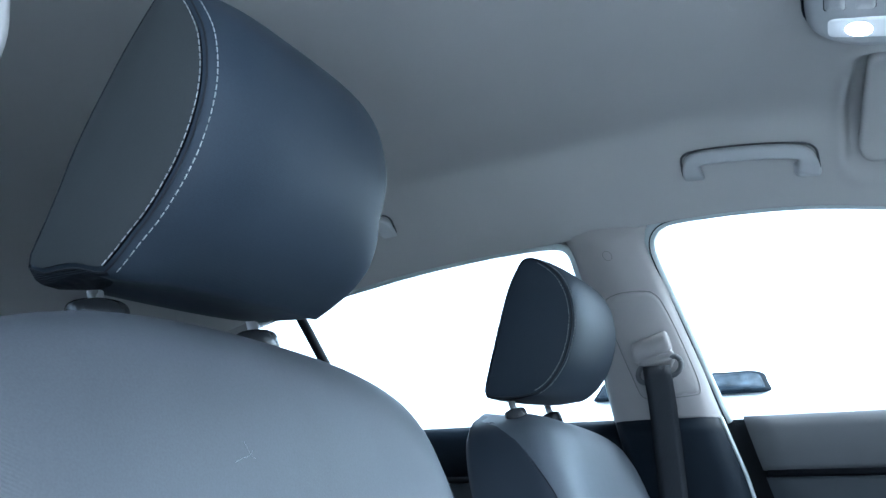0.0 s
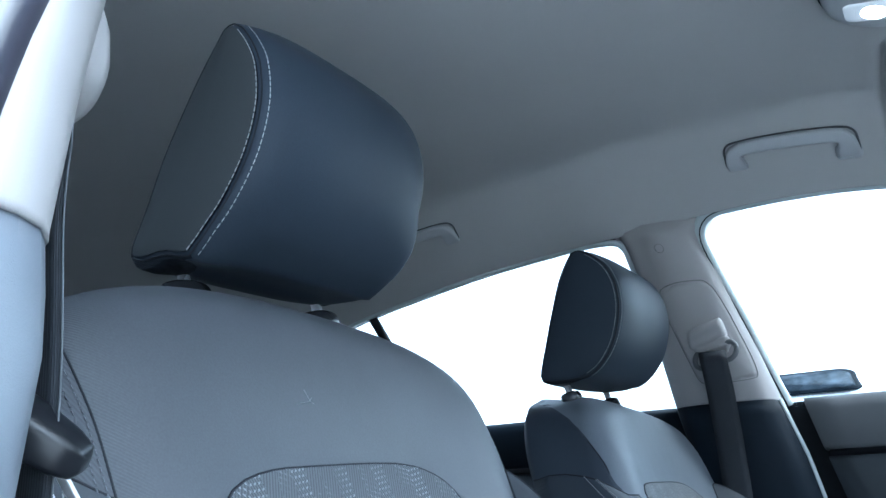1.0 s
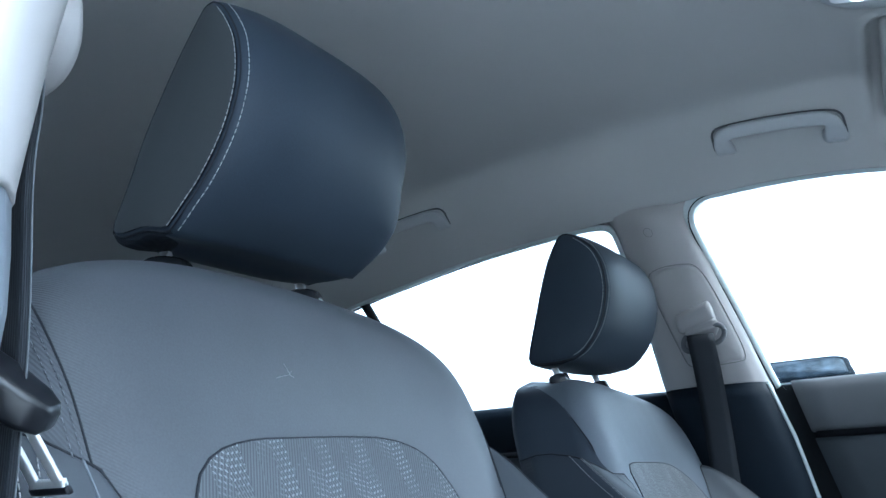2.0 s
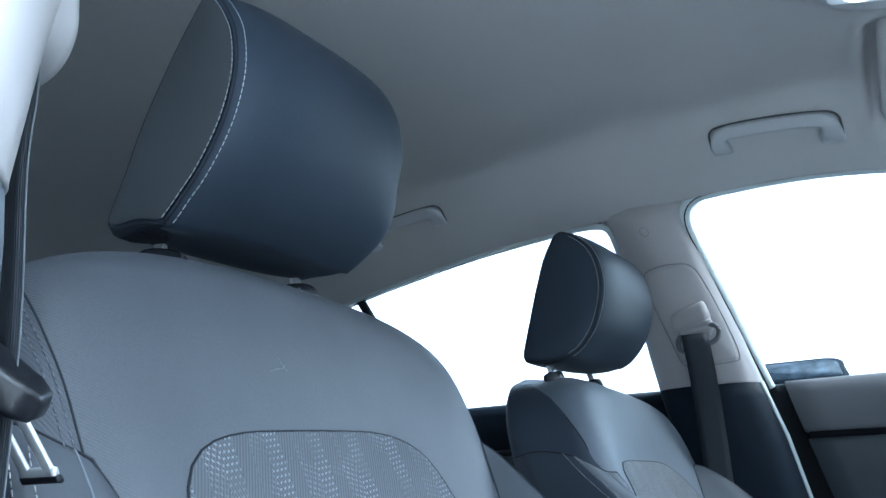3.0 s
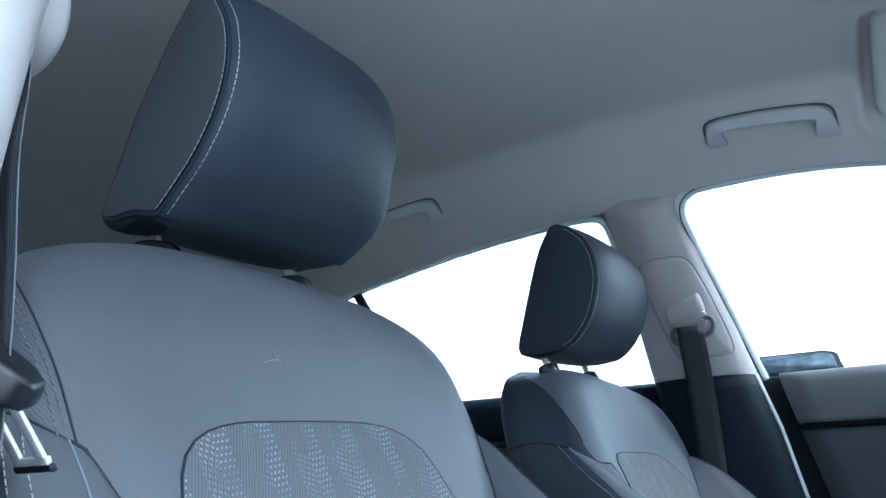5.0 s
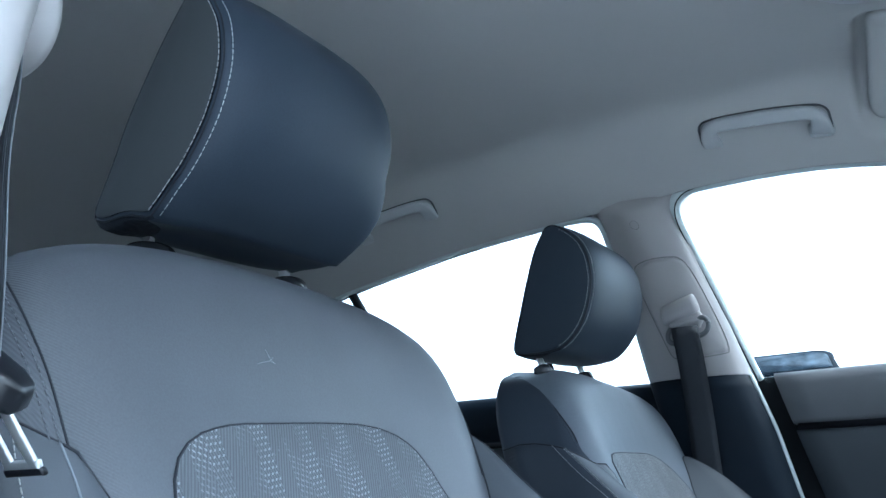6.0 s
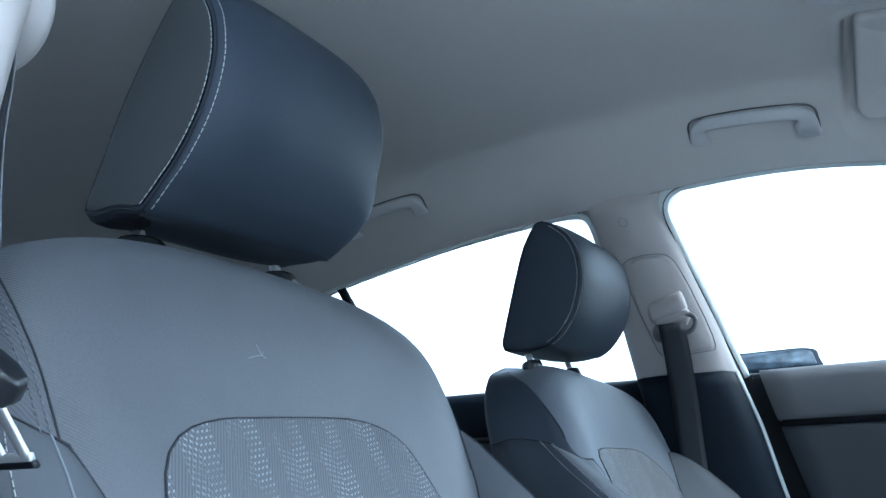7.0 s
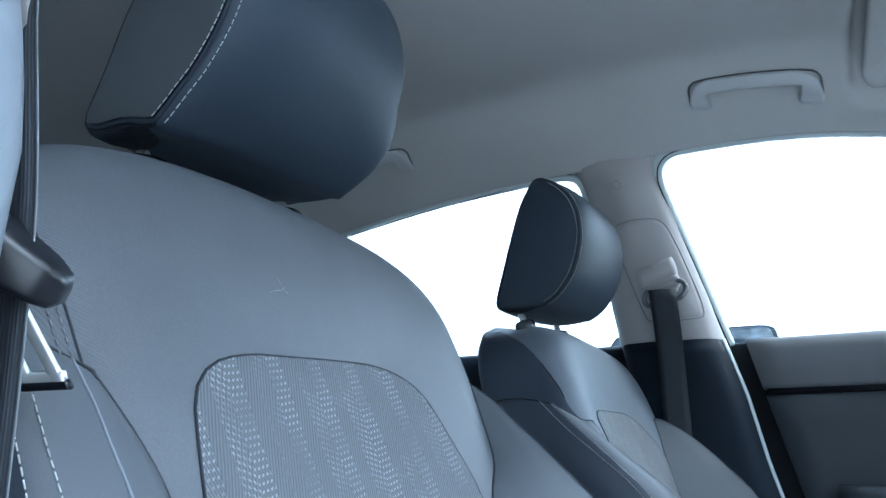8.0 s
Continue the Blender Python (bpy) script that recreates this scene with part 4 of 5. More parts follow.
# wing bolsters: lines along each one, from the seam under the yoke downward, in (up, out, ahead);
# the inner seam's depth follows the cover
WING = {
    (-1, -1): (
        [(-0.203, 0.233, 0), (-0.222, 0.223, 0), (-0.242, 0.213, 0), (-0.27, 0.201, 0), (-0.33, 0.190, 0), (-0.45, 0.192, 0), (-0.60, 0.20, 0)],
        [(-0.196, 0.240, 0.0415), (-0.224, 0.2405, 0.0530), (-0.246, 0.2415, 0.0605), (-0.273, 0.243, 0.0705), (-0.33, 0.247, 0.089), (-0.42, 0.25, 0.104), (-0.60, 0.25, 0.10)],
        [(-0.180, 0.262, 0.0330), (-0.200, 0.268, 0.0430), (-0.217, 0.271, 0.0500), (-0.244, 0.273, 0.0585), (-0.30, 0.276, 0.074), (-0.42, 0.28, 0.092), (-0.60, 0.28, 0.088)],
        [(-0.172, 0.270, 0.0220), (-0.197, 0.277, 0.0380), (-0.229, 0.282, 0.0500), (-0.260, 0.284, 0.0580), (-0.32, 0.287, 0.070), (-0.42, 0.29, 0.082), (-0.60, 0.29, 0.078)],
        [(-0.155, 0.2755, -0.005), (-0.20, 0.290, 0.012), (-0.26, 0.296, 0.030), (-0.42, 0.30, 0.045), (-0.60, 0.30, 0.04)],
        [(-0.135, 0.2745, -0.045), (-0.20, 0.283, -0.035), (-0.26, 0.288, -0.03), (-0.60, 0.29, -0.03)],
        [(-0.125, 0.266, -0.078), (-0.20, 0.272, -0.078), (-0.60, 0.272, -0.078)]),
    (-1, 1): (
        [(-0.158, 0.246, 0), (-0.19, 0.244, 0), (-0.215, 0.240, 0), (-0.235, 0.229, 0), (-0.25, 0.214, 0), (-0.265, 0.197, 0), (-0.29, 0.182, 0), (-0.35, 0.172, 0), (-0.60, 0.19, 0)],
        [(-0.153, 0.250, 0.0360), (-0.162, 0.250, 0.0440), (-0.182, 0.251, 0.0575), (-0.215, 0.254, 0.0735), (-0.245, 0.257, 0.0890), (-0.28, 0.260, 0.105), (-0.305, 0.262, 0.117), (-0.35, 0.265, 0.130), (-0.45, 0.27, 0.135), (-0.60, 0.27, 0.125)],
        [(-0.150, 0.256, 0.028), (-0.182, 0.262, 0.050), (-0.245, 0.270, 0.081), (-0.305, 0.275, 0.108), (-0.45, 0.282, 0.126), (-0.60, 0.28, 0.115)],
        [(-0.147, 0.262, 0.018), (-0.182, 0.272, 0.036), (-0.245, 0.282, 0.066), (-0.305, 0.288, 0.092), (-0.45, 0.295, 0.11), (-0.60, 0.29, 0.10)],
        [(-0.140, 0.270, -0.005), (-0.19, 0.282, 0.008), (-0.30, 0.298, 0.040), (-0.45, 0.302, 0.05), (-0.60, 0.30, 0.04)],
        [(-0.132, 0.2755, -0.035), (-0.20, 0.284, -0.03), (-0.60, 0.29, -0.02)],
        [(-0.125, 0.268, -0.078), (-0.20, 0.272, -0.078), (-0.60, 0.272, -0.078)]),
    (1, -1): (
        [(-0.187, 0.205, 0), (-0.21, 0.195, 0), (-0.25, 0.186, 0), (-0.33, 0.180, 0), (-0.45, 0.182, 0), (-0.60, 0.19, 0)],
        [(-0.184, 0.219, 0.0355), (-0.194, 0.220, 0.0415), (-0.219, 0.221, 0.0555), (-0.246, 0.222, 0.0720), (-0.314, 0.226, 0.111), (-0.40, 0.23, 0.130), (-0.60, 0.235, 0.12)],
        [(-0.154, 0.247, 0.0125), (-0.192, 0.253, 0.0330), (-0.218, 0.256, 0.0470), (-0.260, 0.258, 0.068), (-0.306, 0.260, 0.090), (-0.40, 0.262, 0.11), (-0.60, 0.262, 0.10)],
        [(-0.143, 0.248, -0.0035), (-0.178, 0.256, 0.0140), (-0.205, 0.260, 0.0290), (-0.237, 0.262, 0.0480), (-0.301, 0.265, 0.081), (-0.40, 0.268, 0.10), (-0.60, 0.268, 0.09)],
        [(-0.130, 0.245, -0.027), (-0.19, 0.258, -0.012), (-0.30, 0.270, 0.040), (-0.45, 0.275, 0.05), (-0.60, 0.27, 0.04)],
        [(-0.121, 0.240, -0.052), (-0.19, 0.256, -0.045), (-0.30, 0.268, -0.02), (-0.60, 0.27, -0.02)],
        [(-0.117, 0.234, -0.080), (-0.20, 0.250, -0.082), (-0.60, 0.255, -0.082)]),
    (1, 1): (
        [(-0.163, 0.188, 0), (-0.19, 0.180, 0), (-0.23, 0.165, 0), (-0.29, 0.150, 0), (-0.35, 0.148, 0), (-0.60, 0.15, 0)],
        [(-0.160, 0.200, 0.0500), (-0.168, 0.200, 0.0620), (-0.194, 0.201, 0.0840), (-0.221, 0.202, 0.1015), (-0.262, 0.203, 0.1225), (-0.30, 0.204, 0.138), (-0.34, 0.205, 0.154), (-0.45, 0.205, 0.160), (-0.60, 0.205, 0.15)],
        [(-0.158, 0.205, 0.040), (-0.194, 0.207, 0.078), (-0.262, 0.209, 0.115), (-0.34, 0.211, 0.146), (-0.60, 0.211, 0.14)],
        [(-0.156, 0.208, 0.028), (-0.194, 0.212, 0.060), (-0.262, 0.215, 0.100), (-0.34, 0.217, 0.128), (-0.60, 0.217, 0.12)],
        [(-0.152, 0.210, 0.005), (-0.26, 0.222, 0.030), (-0.60, 0.224, 0.03)],
        [(-0.150, 0.212, -0.03), (-0.26, 0.222, -0.02), (-0.60, 0.224, -0.02)],
        [(-0.150, 0.212, -0.07), (-0.26, 0.220, -0.07), (-0.60, 0.222, -0.07)]),
}


def wing_lines(door_side, s):
    """The bolster's lines, sampled from its seam downward, as rows of (across, up, ahead)."""
    lines = []
    for k, table in enumerate(WING[(door_side, s)]):
        q = np.array(table)
        curve = spline(table, 60)
        hs = q[0, 0] + (-0.60 - q[0, 0]) * np.linspace(0, 1, 48) ** 1.35
        row = []
        for h in hs:
            a = float(np.interp(-h, -curve[:, 0], curve[:, 1]))
            d = cover_depth(s * a, h) + 0.0012 if k == 0 else float(np.interp(-h, -curve[:, 0], curve[:, 2]))
            row.append((s * a, float(h), d))
        lines.append(row)
    return lines


# the cloth panel's edge from the foot over its crown, left and right half, in (across, up)
PANEL = {
    -1: ([(-0.186, -0.60), (-0.183, -0.45), (-0.178, -0.34), (-0.175, -0.27), (-0.171, -0.225), (-0.165, -0.207), (-0.157, -0.196), (-0.143, -0.1862), (-0.125, -0.1790), (-0.101, -0.1732), (-0.071, -0.1690), (-0.0235, -0.1638), (0.02, -0.1603), (0.05, -0.1588)],
         [(0.190, -0.60), (0.186, -0.45), (0.180, -0.35), (0.172, -0.29), (0.161, -0.252), (0.147, -0.222), (0.134, -0.198), (0.121, -0.1812), (0.103, -0.169), (0.078, -0.161), (0.05, -0.1588)]),
    1: ([(-0.19, -0.60), (-0.185, -0.45), (-0.180, -0.34), (-0.177, -0.27), (-0.178, -0.215), (-0.180, -0.192), (-0.180, -0.179), (-0.166, -0.1720), (-0.130, -0.1672), (-0.07, -0.1625), (-0.01, -0.1592), (0.02, -0.1585)],
        [(0.205, -0.60), (0.20, -0.45), (0.195, -0.35), (0.183, -0.28), (0.165, -0.237), (0.145, -0.209), (0.115, -0.186), (0.08, -0.167), (0.05, -0.160), (0.02, -0.1585)]),
}


def centre_outline(door_side):
    left, right = (spline(q, 40) for q in PANEL[door_side])
    return left, right, [tuple(p) for p in left] + [tuple(p) for p in right[-2::-1]]


def headrest_profile(tail, nose, upright):
    """The side's outline; tail and nose lift the lower corners behind and in front. An upright one is set a notch further back."""
    if upright:
        rear = spline([(-0.472, 1.009), (-0.4755, 1.020), (-0.472, 1.036), (-0.460, 1.080), (-0.447, 1.126), (-0.432, 1.172), (-0.418, 1.199), (-0.408, 1.2135)], 22)
        top = spline([(-0.408, 1.2135), (-0.396, 1.2165), (-0.380, 1.2095)], 5)[1:-1]
        seam = spline([(-0.380, 1.2095), (-0.366, 1.1985), (-0.350, 1.181), (-0.338, 1.154), (-0.334, 1.126), (-0.3345, 1.1075), (-0.340, 1.081), (-0.350, 1.0545), (-0.3645, 1.0330), (-0.379, 1.0185), (-0.3945, 1.0100)], 34)
        base = spline([(-0.3945, 1.0100), (-0.42, 1.0065), (-0.45, 1.0065), (-0.472, 1.009)], 10)[1:-1]
        pts = np.concatenate([rear, top, seam, base])
        return pts, np.array([0] * len(rear) + [1] * len(top) + [2] * len(seam) + [3] * len(base)), seam
    rear = spline([(-0.466, 1.017 + tail), (-0.4675, 1.0225 + tail), (-0.4655, 1.031 + 0.8 * tail), (-0.451, 1.069), (-0.436, 1.110), (-0.408, 1.163), (-0.388, 1.194), (-0.374, 1.2135)], 22)
    top = spline([(-0.374, 1.2135), (-0.363, 1.2165), (-0.350, 1.208)], 5)[1:-1]
    seam = spline([(-0.350, 1.208), (-0.338, 1.191), (-0.325, 1.163), (-0.3205, 1.123), (-0.331, 1.081), (-0.353, 1.045), (-0.372, 1.022 + 0.6 * nose), (-0.391, 1.006 + nose)], 34)
    base = spline([(-0.391, 1.006 + nose), (-0.42, 1.0080 + 0.6 * nose + 0.4 * tail), (-0.45, 1.011 + 0.9 * tail), (-0.466, 1.017 + tail)], 10)[1:-1]
    pts = np.concatenate([rear, top, seam, base])
    kinds = np.array([0] * len(rear) + [1] * len(top) + [2] * len(seam) + [3] * len(base))
    return pts, kinds, seam


HR_HALF = 0.1145


def build_seat(label, door_side, dx=0.0, dy=0.0, dz=0.0):
    """A front seat; door_side is -1 or 1 across the car. It is built at the open door and then shifted."""
    seat = thing("car_seat", label, "car seat", (-0.25, SEAT_Y, 0.26), group="front seats")
    REACH[0] = 1.0 if door_side < 0 else 0.682
    SIDES[:] = OUTLINES[door_side]
    v, f, uvs, local = backrest_mesh(door_side > 0)
    if door_side > 0:
        uvs = seamed(uvs, local)
    back = mesh_part("backrest", v, f, YOKE_NEAR if door_side < 0 else YOKE_LIT_SHADED, seat, "smooth grey-blue leather backrest", uvs=uvs)
    # cloth centre, let in behind a dark seam
    left, right, out = centre_outline(door_side)
    us = np.linspace(-1, 1, 30)
    verts, puv = [], []
    hs = np.r_[left[-1, 1] - 0.0002 - 0.09 * np.linspace(0, 1, 40) ** 1.6, np.linspace(-0.26, -0.58, 20)]
    for h in hs:
        a0 = float(np.interp(h, left[:, 1], left[:, 0]))
        a1 = float(np.interp(h, right[:, 1], right[:, 0]))
        for u in us:
            a = 0.5 * (a0 + a1) + 0.5 * u * (a1 - a0)
            verts.append(cover_at(a, h, 0.0012))
            puv.append((a, h))
    k = len(us)
    faces = [(i + j * k, i + 1 + j * k, i + 1 + (j + 1) * k, i + (j + 1) * k) for j in range(len(hs) - 1) for i in range(k - 1)]
    cloth = mesh_part("centre_panel", verts, faces, CLOTH, seat, "woven herringbone cloth centre panel", uvs=puv)
    vv, ff = tube([cover_at(a, h, 0.0004) for a, h in out], 0.0011, 6)
    mesh_part("panel_seam", vv, ff, SEAM, cloth, "dark seam round the cloth")
    # side seams with double rows of thread
    for s in (-1, 1):
        line = spline([(s * 0.2565, -0.0660), (s * 0.2568, -0.080), (s * 0.2545, -0.100), (s * 0.2495, -0.127), (s * 0.2435, -0.155), (s * 0.2395, -0.180), (s * 0.2360, -0.203)], 30)
        run = [cover_at(a, h, 0.0000) for a, h in line]
        threads = [[cover_at(a + s * q, h, 0.0004) for a, h in line] for q in (0.004, 0.0085)]
        if door_side > 0 and s < 0:
            # here the seam goes on over the shoulder to the rear shell
            path = spline(SHOULDER, 40)
            run = along_flank(local, path, 0.0006)
            threads = [along_flank(local, [(h + 0.001, d - 0.0035) for h, d in path[4:]], 0.0008)]
        vv, ff = tube(run, 0.0008, 6)
        mesh_part("side_seam", vv, ff, SEAM, back, "dark side seam")
        vv, ff = join([stitches(t, 0.0034, 0.0020, 0.0005) for t in threads])
        mesh_part("side_stitching", vv, ff, SIDE_THREAD if s == door_side else PIPING, back, "tone-in-tone thread along the seam")
    if door_side < 0:
        # a stray thread caught on the leather
        lint = []
        for line in ([(-0.0680, -0.1200), (-0.060, -0.1170), (-0.0525, -0.1150), (-0.049, -0.1115)], [(-0.0570, -0.1060), (-0.054, -0.1105), (-0.0512, -0.1150)], [(-0.0512, -0.1150), (-0.047, -0.1165)]):
            lint.append(tube([cover_at(a, h, 0.0003) for a, h in line], 0.00024, 5))
        vv, ff = join(lint)
        mesh_part("lint", vv, ff, LINT, back, "pale stray thread on the leather")
    for s in (-1, 1):
        lines = wing_lines(door_side, s)
        inner, crest, row_a, row_b, *rest = lines
        hidden = [(a - s * 0.012, h, d - 0.03) for a, h, d in inner]
        mid = [(0.45 * p[0] + 0.55 * q[0], 0.45 * p[1] + 0.55 * q[1], 0.45 * p[2] + 0.55 * q[2] + 0.0035 * min(1.0, i / 12)) for i, (p, q) in enumerate(zip(inner, crest))]
        shoulder = [(0.5 * (p[0] + q[0]), 0.5 * (p[1] + q[1]), 0.5 * (p[2] + q[2]) + 0.0022 * min(1.0, i / 12)) for i, (p, q) in enumerate(zip(crest, row_a))]
        columns = [hidden, inner, mid, crest, shoulder, row_a, row_b, *rest]
        rings = [[plane_at(*column[i]) for column in columns] for i in range(len(inner))]
        vv, ff = loft(rings)
        n = len(columns)
        first_dark = 5 if door_side > 0 and s < 0 else 6
        wing = mesh_part("side_bolster", vv, ff, [BOLSTER, LEATHER_DARK], seat, "padded leather side bolster", slots=[1 if first_dark <= i % n <= n - 2 else 0 for i in range(len(ff) - 2)] + [0, 0])

        def raised(row, off, first=0):
            return [plane_at(a + s * off * 0.6, h, d + off) for a, h, d in row[first:]]
        if door_side > 0 and s < 0:
            vv, ff = stitches(raised(crest, 0.0006), 0.0044, 0.0020, 0.00042)
        else:
            vv, ff = tube(raised(crest, 0.0004), 0.0007, 6)
        mesh_part("bolster_piping", vv, ff, PIPING if s > 0 else THREAD_GREY, wing, "thin piping along the crest")
        vv, ff = join([stitches(raised(row, 0.0006), 0.0040, 0.0018, 0.00042) for row in (row_a, row_b, [(a, h + 0.0012, d - 0.0026) for a, h, d in row_a])])
        mesh_part("bolster_stitching", vv, ff, THREAD if s < 0 else PIPING, wing, "light double stitching on the flank")
        vv, ff = tube([r for r in rings[0][:0:-1]] + [plane_at(a, h, d - 0.0006) for a, h, d in inner[1:]], 0.0011, 6)
        mesh_part("bolster_seam", vv, ff, SEAM, wing, "dark seam under the yoke")
    # cushion below
    rings = []
    for t in np.linspace(0, 1, 16):
        x = -0.24 + 0.50 * t
        z = 0.50 + 0.06 * t
        e = 1 - abs(2 * t - 1) ** 6
        ring = []
        for a, b in rounded(0.255, 0.075, 0.06, 6):
            ring.append((x, SEAT_Y + a * (0.92 + 0.08 * e), z - 0.06 + b * (0.6 + 0.4 * e) + (0.03 * (abs(a) / 0.255) ** 4 if b > 0 else 0)))
        rings.append(ring)
    vv, ff = loft(rings)
    mesh_part("cushion", vv, ff, LEATHER, seat, "smooth grey-blue leather seat cushion")
    for s in (-1, 1):
        vv, ff = box(-0.28, 0.22, SEAT_Y + s * 0.2 - 0.03, SEAT_Y + s * 0.2 + 0.03, 0.26, 0.40)
        mesh_part("seat_rail", vv, ff, PLASTIC_BLACK, seat, "black seat rail", bevel=0.005)

    # headrest, a little higher towards the far side
    def lean(points):
        out = []
        for x, y, z in points:
            # the front lower corner hangs a little on the door's side
            hang = 0.0
            if door_side < 0:
                hang = 0.0097 * math.exp(-((x + 0.391) / 0.024) ** 2 - ((y - HEAD_Y + HR_HALF) / 0.045) ** 2) * min(1.0, max(0.0, (1.050 - z) / 0.03))
            out.append((x, y, z + 0.06 * (y - HEAD_Y) - hang))
        return out
    pts, kinds, seam = headrest_profile(0.0045, 0.0115, door_side > 0)
    c = pts.mean(0)
    tang = np.roll(pts, -1, 0) - np.roll(pts, 1, 0)
    nrm = np.stack([-tang[:, 1], tang[:, 0]], 1)
    nrm = nrm / np.linalg.norm(nrm, axis=1)[:, None]
    if ((nrm * (pts - c)).sum(1)).mean() < 0:
        nrm = -nrm
    swell = np.array([0.009, 0.008, 0.0205, 0.003])[kinds]
    swell[kinds == 2] = 0.0125 + 0.009 * np.minimum(1.0, np.arange(len(seam)) / 7)
    swell[kinds == 2] *= np.interp(np.arange(len(seam)), [0, 20, 27, 33], [1.0, 1.0, 0.62, 0.25])
    keep = np.zeros(len(pts))     # where the padding stays full up to the inner edge
    keep[kinds == 2] = np.interp(np.arange(len(seam)), [0, 18, 24, 33], [0.0, 0.0, 1.0, 1.0]) if door_side < 0 else 1.0
    flare = np.zeros(len(pts))    # the lower inner corner stands a little proud
    if door_side < 0:
        flare[kinds == 2] = np.interp(np.arange(len(seam)), [0, 18, 24, 29, 33], [0.0, 0.0, 0.0012, 0.0026, 0.0048])
        flare[kinds == 3] = [0.0056, 0.0056, 0.0050, 0.0040, 0.0026, 0.0012, 0.0003, 0.0]
    if door_side > 0:
        swell *= 0.55
    swell = np.convolve(np.r_[swell[-4:], swell, swell[:4]], np.ones(9) / 9, "valid")

    def ring(a, extra=0.0):
        e = abs(a) / HR_HALF
        b = swell * (1 - e ** 3.6 if a < 0 else (1 - e ** 3.6) * (1 - keep) + (1 - 0.4 * e ** 9) * keep) + extra + (flare * e ** 6 if a > 0 else 0.0)
        q = pts + nrm * b[:, None]
        return [(float(x), HEAD_Y + a, float(z)) for x, z in q]
    edge = [-HR_HALF, -HR_HALF + 0.001, -HR_HALF + 0.003, -HR_HALF + 0.006]
    mids = list(np.linspace(-HR_HALF + 0.012, HR_HALF - 0.012, 25))
    rows = edge + mids + [-e for e in edge[::-1]]
    extra = {0: -0.0045, 1: -0.0022, 2: -0.0006}
    rings = [ring(a, extra.get(min(i, len(rows) - 1 - i), 0.0) * (1 if a < 0 else 0.3)) for i, a in enumerate(rows)]
    rings.append([(float(x - nn[0] * 0.0045), HEAD_Y + HR_HALF + 0.0004, float(z - nn[1] * 0.0045)) for (x, z), nn in zip(pts, nrm)])
    vv, ff = loft(rings, caps=False)
    cover = mesh_part("headrest", lean(vv), ff, LEATHER_HEAD, seat, "dark blue-grey leather headrest")

    rr = []
    for a in np.linspace(-HR_HALF + 0.0015, HR_HALF - 0.0015, 19):
        full = 1 - (abs(a) / (HR_HALF + 0.004)) ** 7
        low = [p for p, kd in zip(pts, kinds) if kd == 3]
        low = [pts[kinds == 2][-1]] + low + [pts[0]]
        n = len(low) - 1
        row = [(float(p[0]), HEAD_Y + a, float(p[1]) - (0.001 + (0.0085 * math.exp(-((a + HR_HALF) / 0.035) ** 2) if door_side < 0 else 0.0)) * full ** 0.3 * math.sin(math.pi * (i / n) ** 2.2) - 0.0005) for i, p in enumerate(low)]
        row += [(float(p[0]), HEAD_Y + a, float(p[1]) + 0.006) for p in low[::-1]]
        rr.append(row)
    vv, ff = loft(rr)
    mesh_part("underside", lean(vv), ff, RIBBED_CLOTH, cover, "dark ribbed cloth under the headrest")

    def side_at(x, z, s, off=0.0):
        """On the domed side panel."""
        p = np.array([x, z])
        d = np.min(np.linalg.norm(pts - p, axis=1))
        return (x, HEAD_Y + s * (HR_HALF + 0.007 * (1 - math.exp(-d / 0.018)) + off), z)
    for s in (-1, 1):
        rr = []
        for k in (1.0, 0.975, 0.94, 0.88, 0.78, 0.6, 0.4, 0.2, 0.001):
            row = []
            for (x, z), nn in zip(pts, nrm):
                q = np.array([x, z]) - nn * 0.0045
                q = c + (q - c) * k
                row.append(side_at(q[0], q[1], s))
            rr.append(row)
        vv, ff = loft(rr, caps=False)
        # the door-side panel takes the tone lightened for the light there
        mesh_part("side_panel", lean(vv), ff, LEATHER_SIDE_LIT if s == door_side else LEATHER_HEAD, cover, "leather side panel, lit tone towards its door")
        seam_n = nrm[kinds == 2]
        inner = [side_at(*(p - nn * 0.0048), s, 0.0004) for p, nn in zip(seam, seam_n)]
        sw = swell[kinds == 2]
        e = (HR_HALF - 0.0050) / HR_HALF
        outer = [(float(p[0] + nn[0] * (w * (1 - e ** 3.6) + 0.0005)), HEAD_Y + s * (HR_HALF - 0.0050), float(p[1] + nn[1] * (w * (1 - e ** 3.6) + 0.0005))) for p, nn, w in zip(seam, seam_n, sw)]
        va = stitches(inner, 0.0040, 0.0017, 0.00045)
        vb = stitches(outer, 0.0040, 0.0017, 0.00045 if s < 0 else 0.0003)
        vv, ff = join([va, vb])
        mesh_part("double_stitching", lean(vv), ff, THREAD, cover, "light grey double stitching")
        vv, ff = tube([(float(x - nn[0] * 0.0012), HEAD_Y + s * (HR_HALF - 0.0004), float(z - nn[1] * 0.0012)) for (x, z), nn in zip(np.r_[pts, pts[:1]], np.r_[nrm, nrm[:1]])], 0.0008 if door_side < 0 else 0.0014, 5)
        mesh_part("edge_seam", lean(vv), ff, SEAM, cover, "dark edge seam")
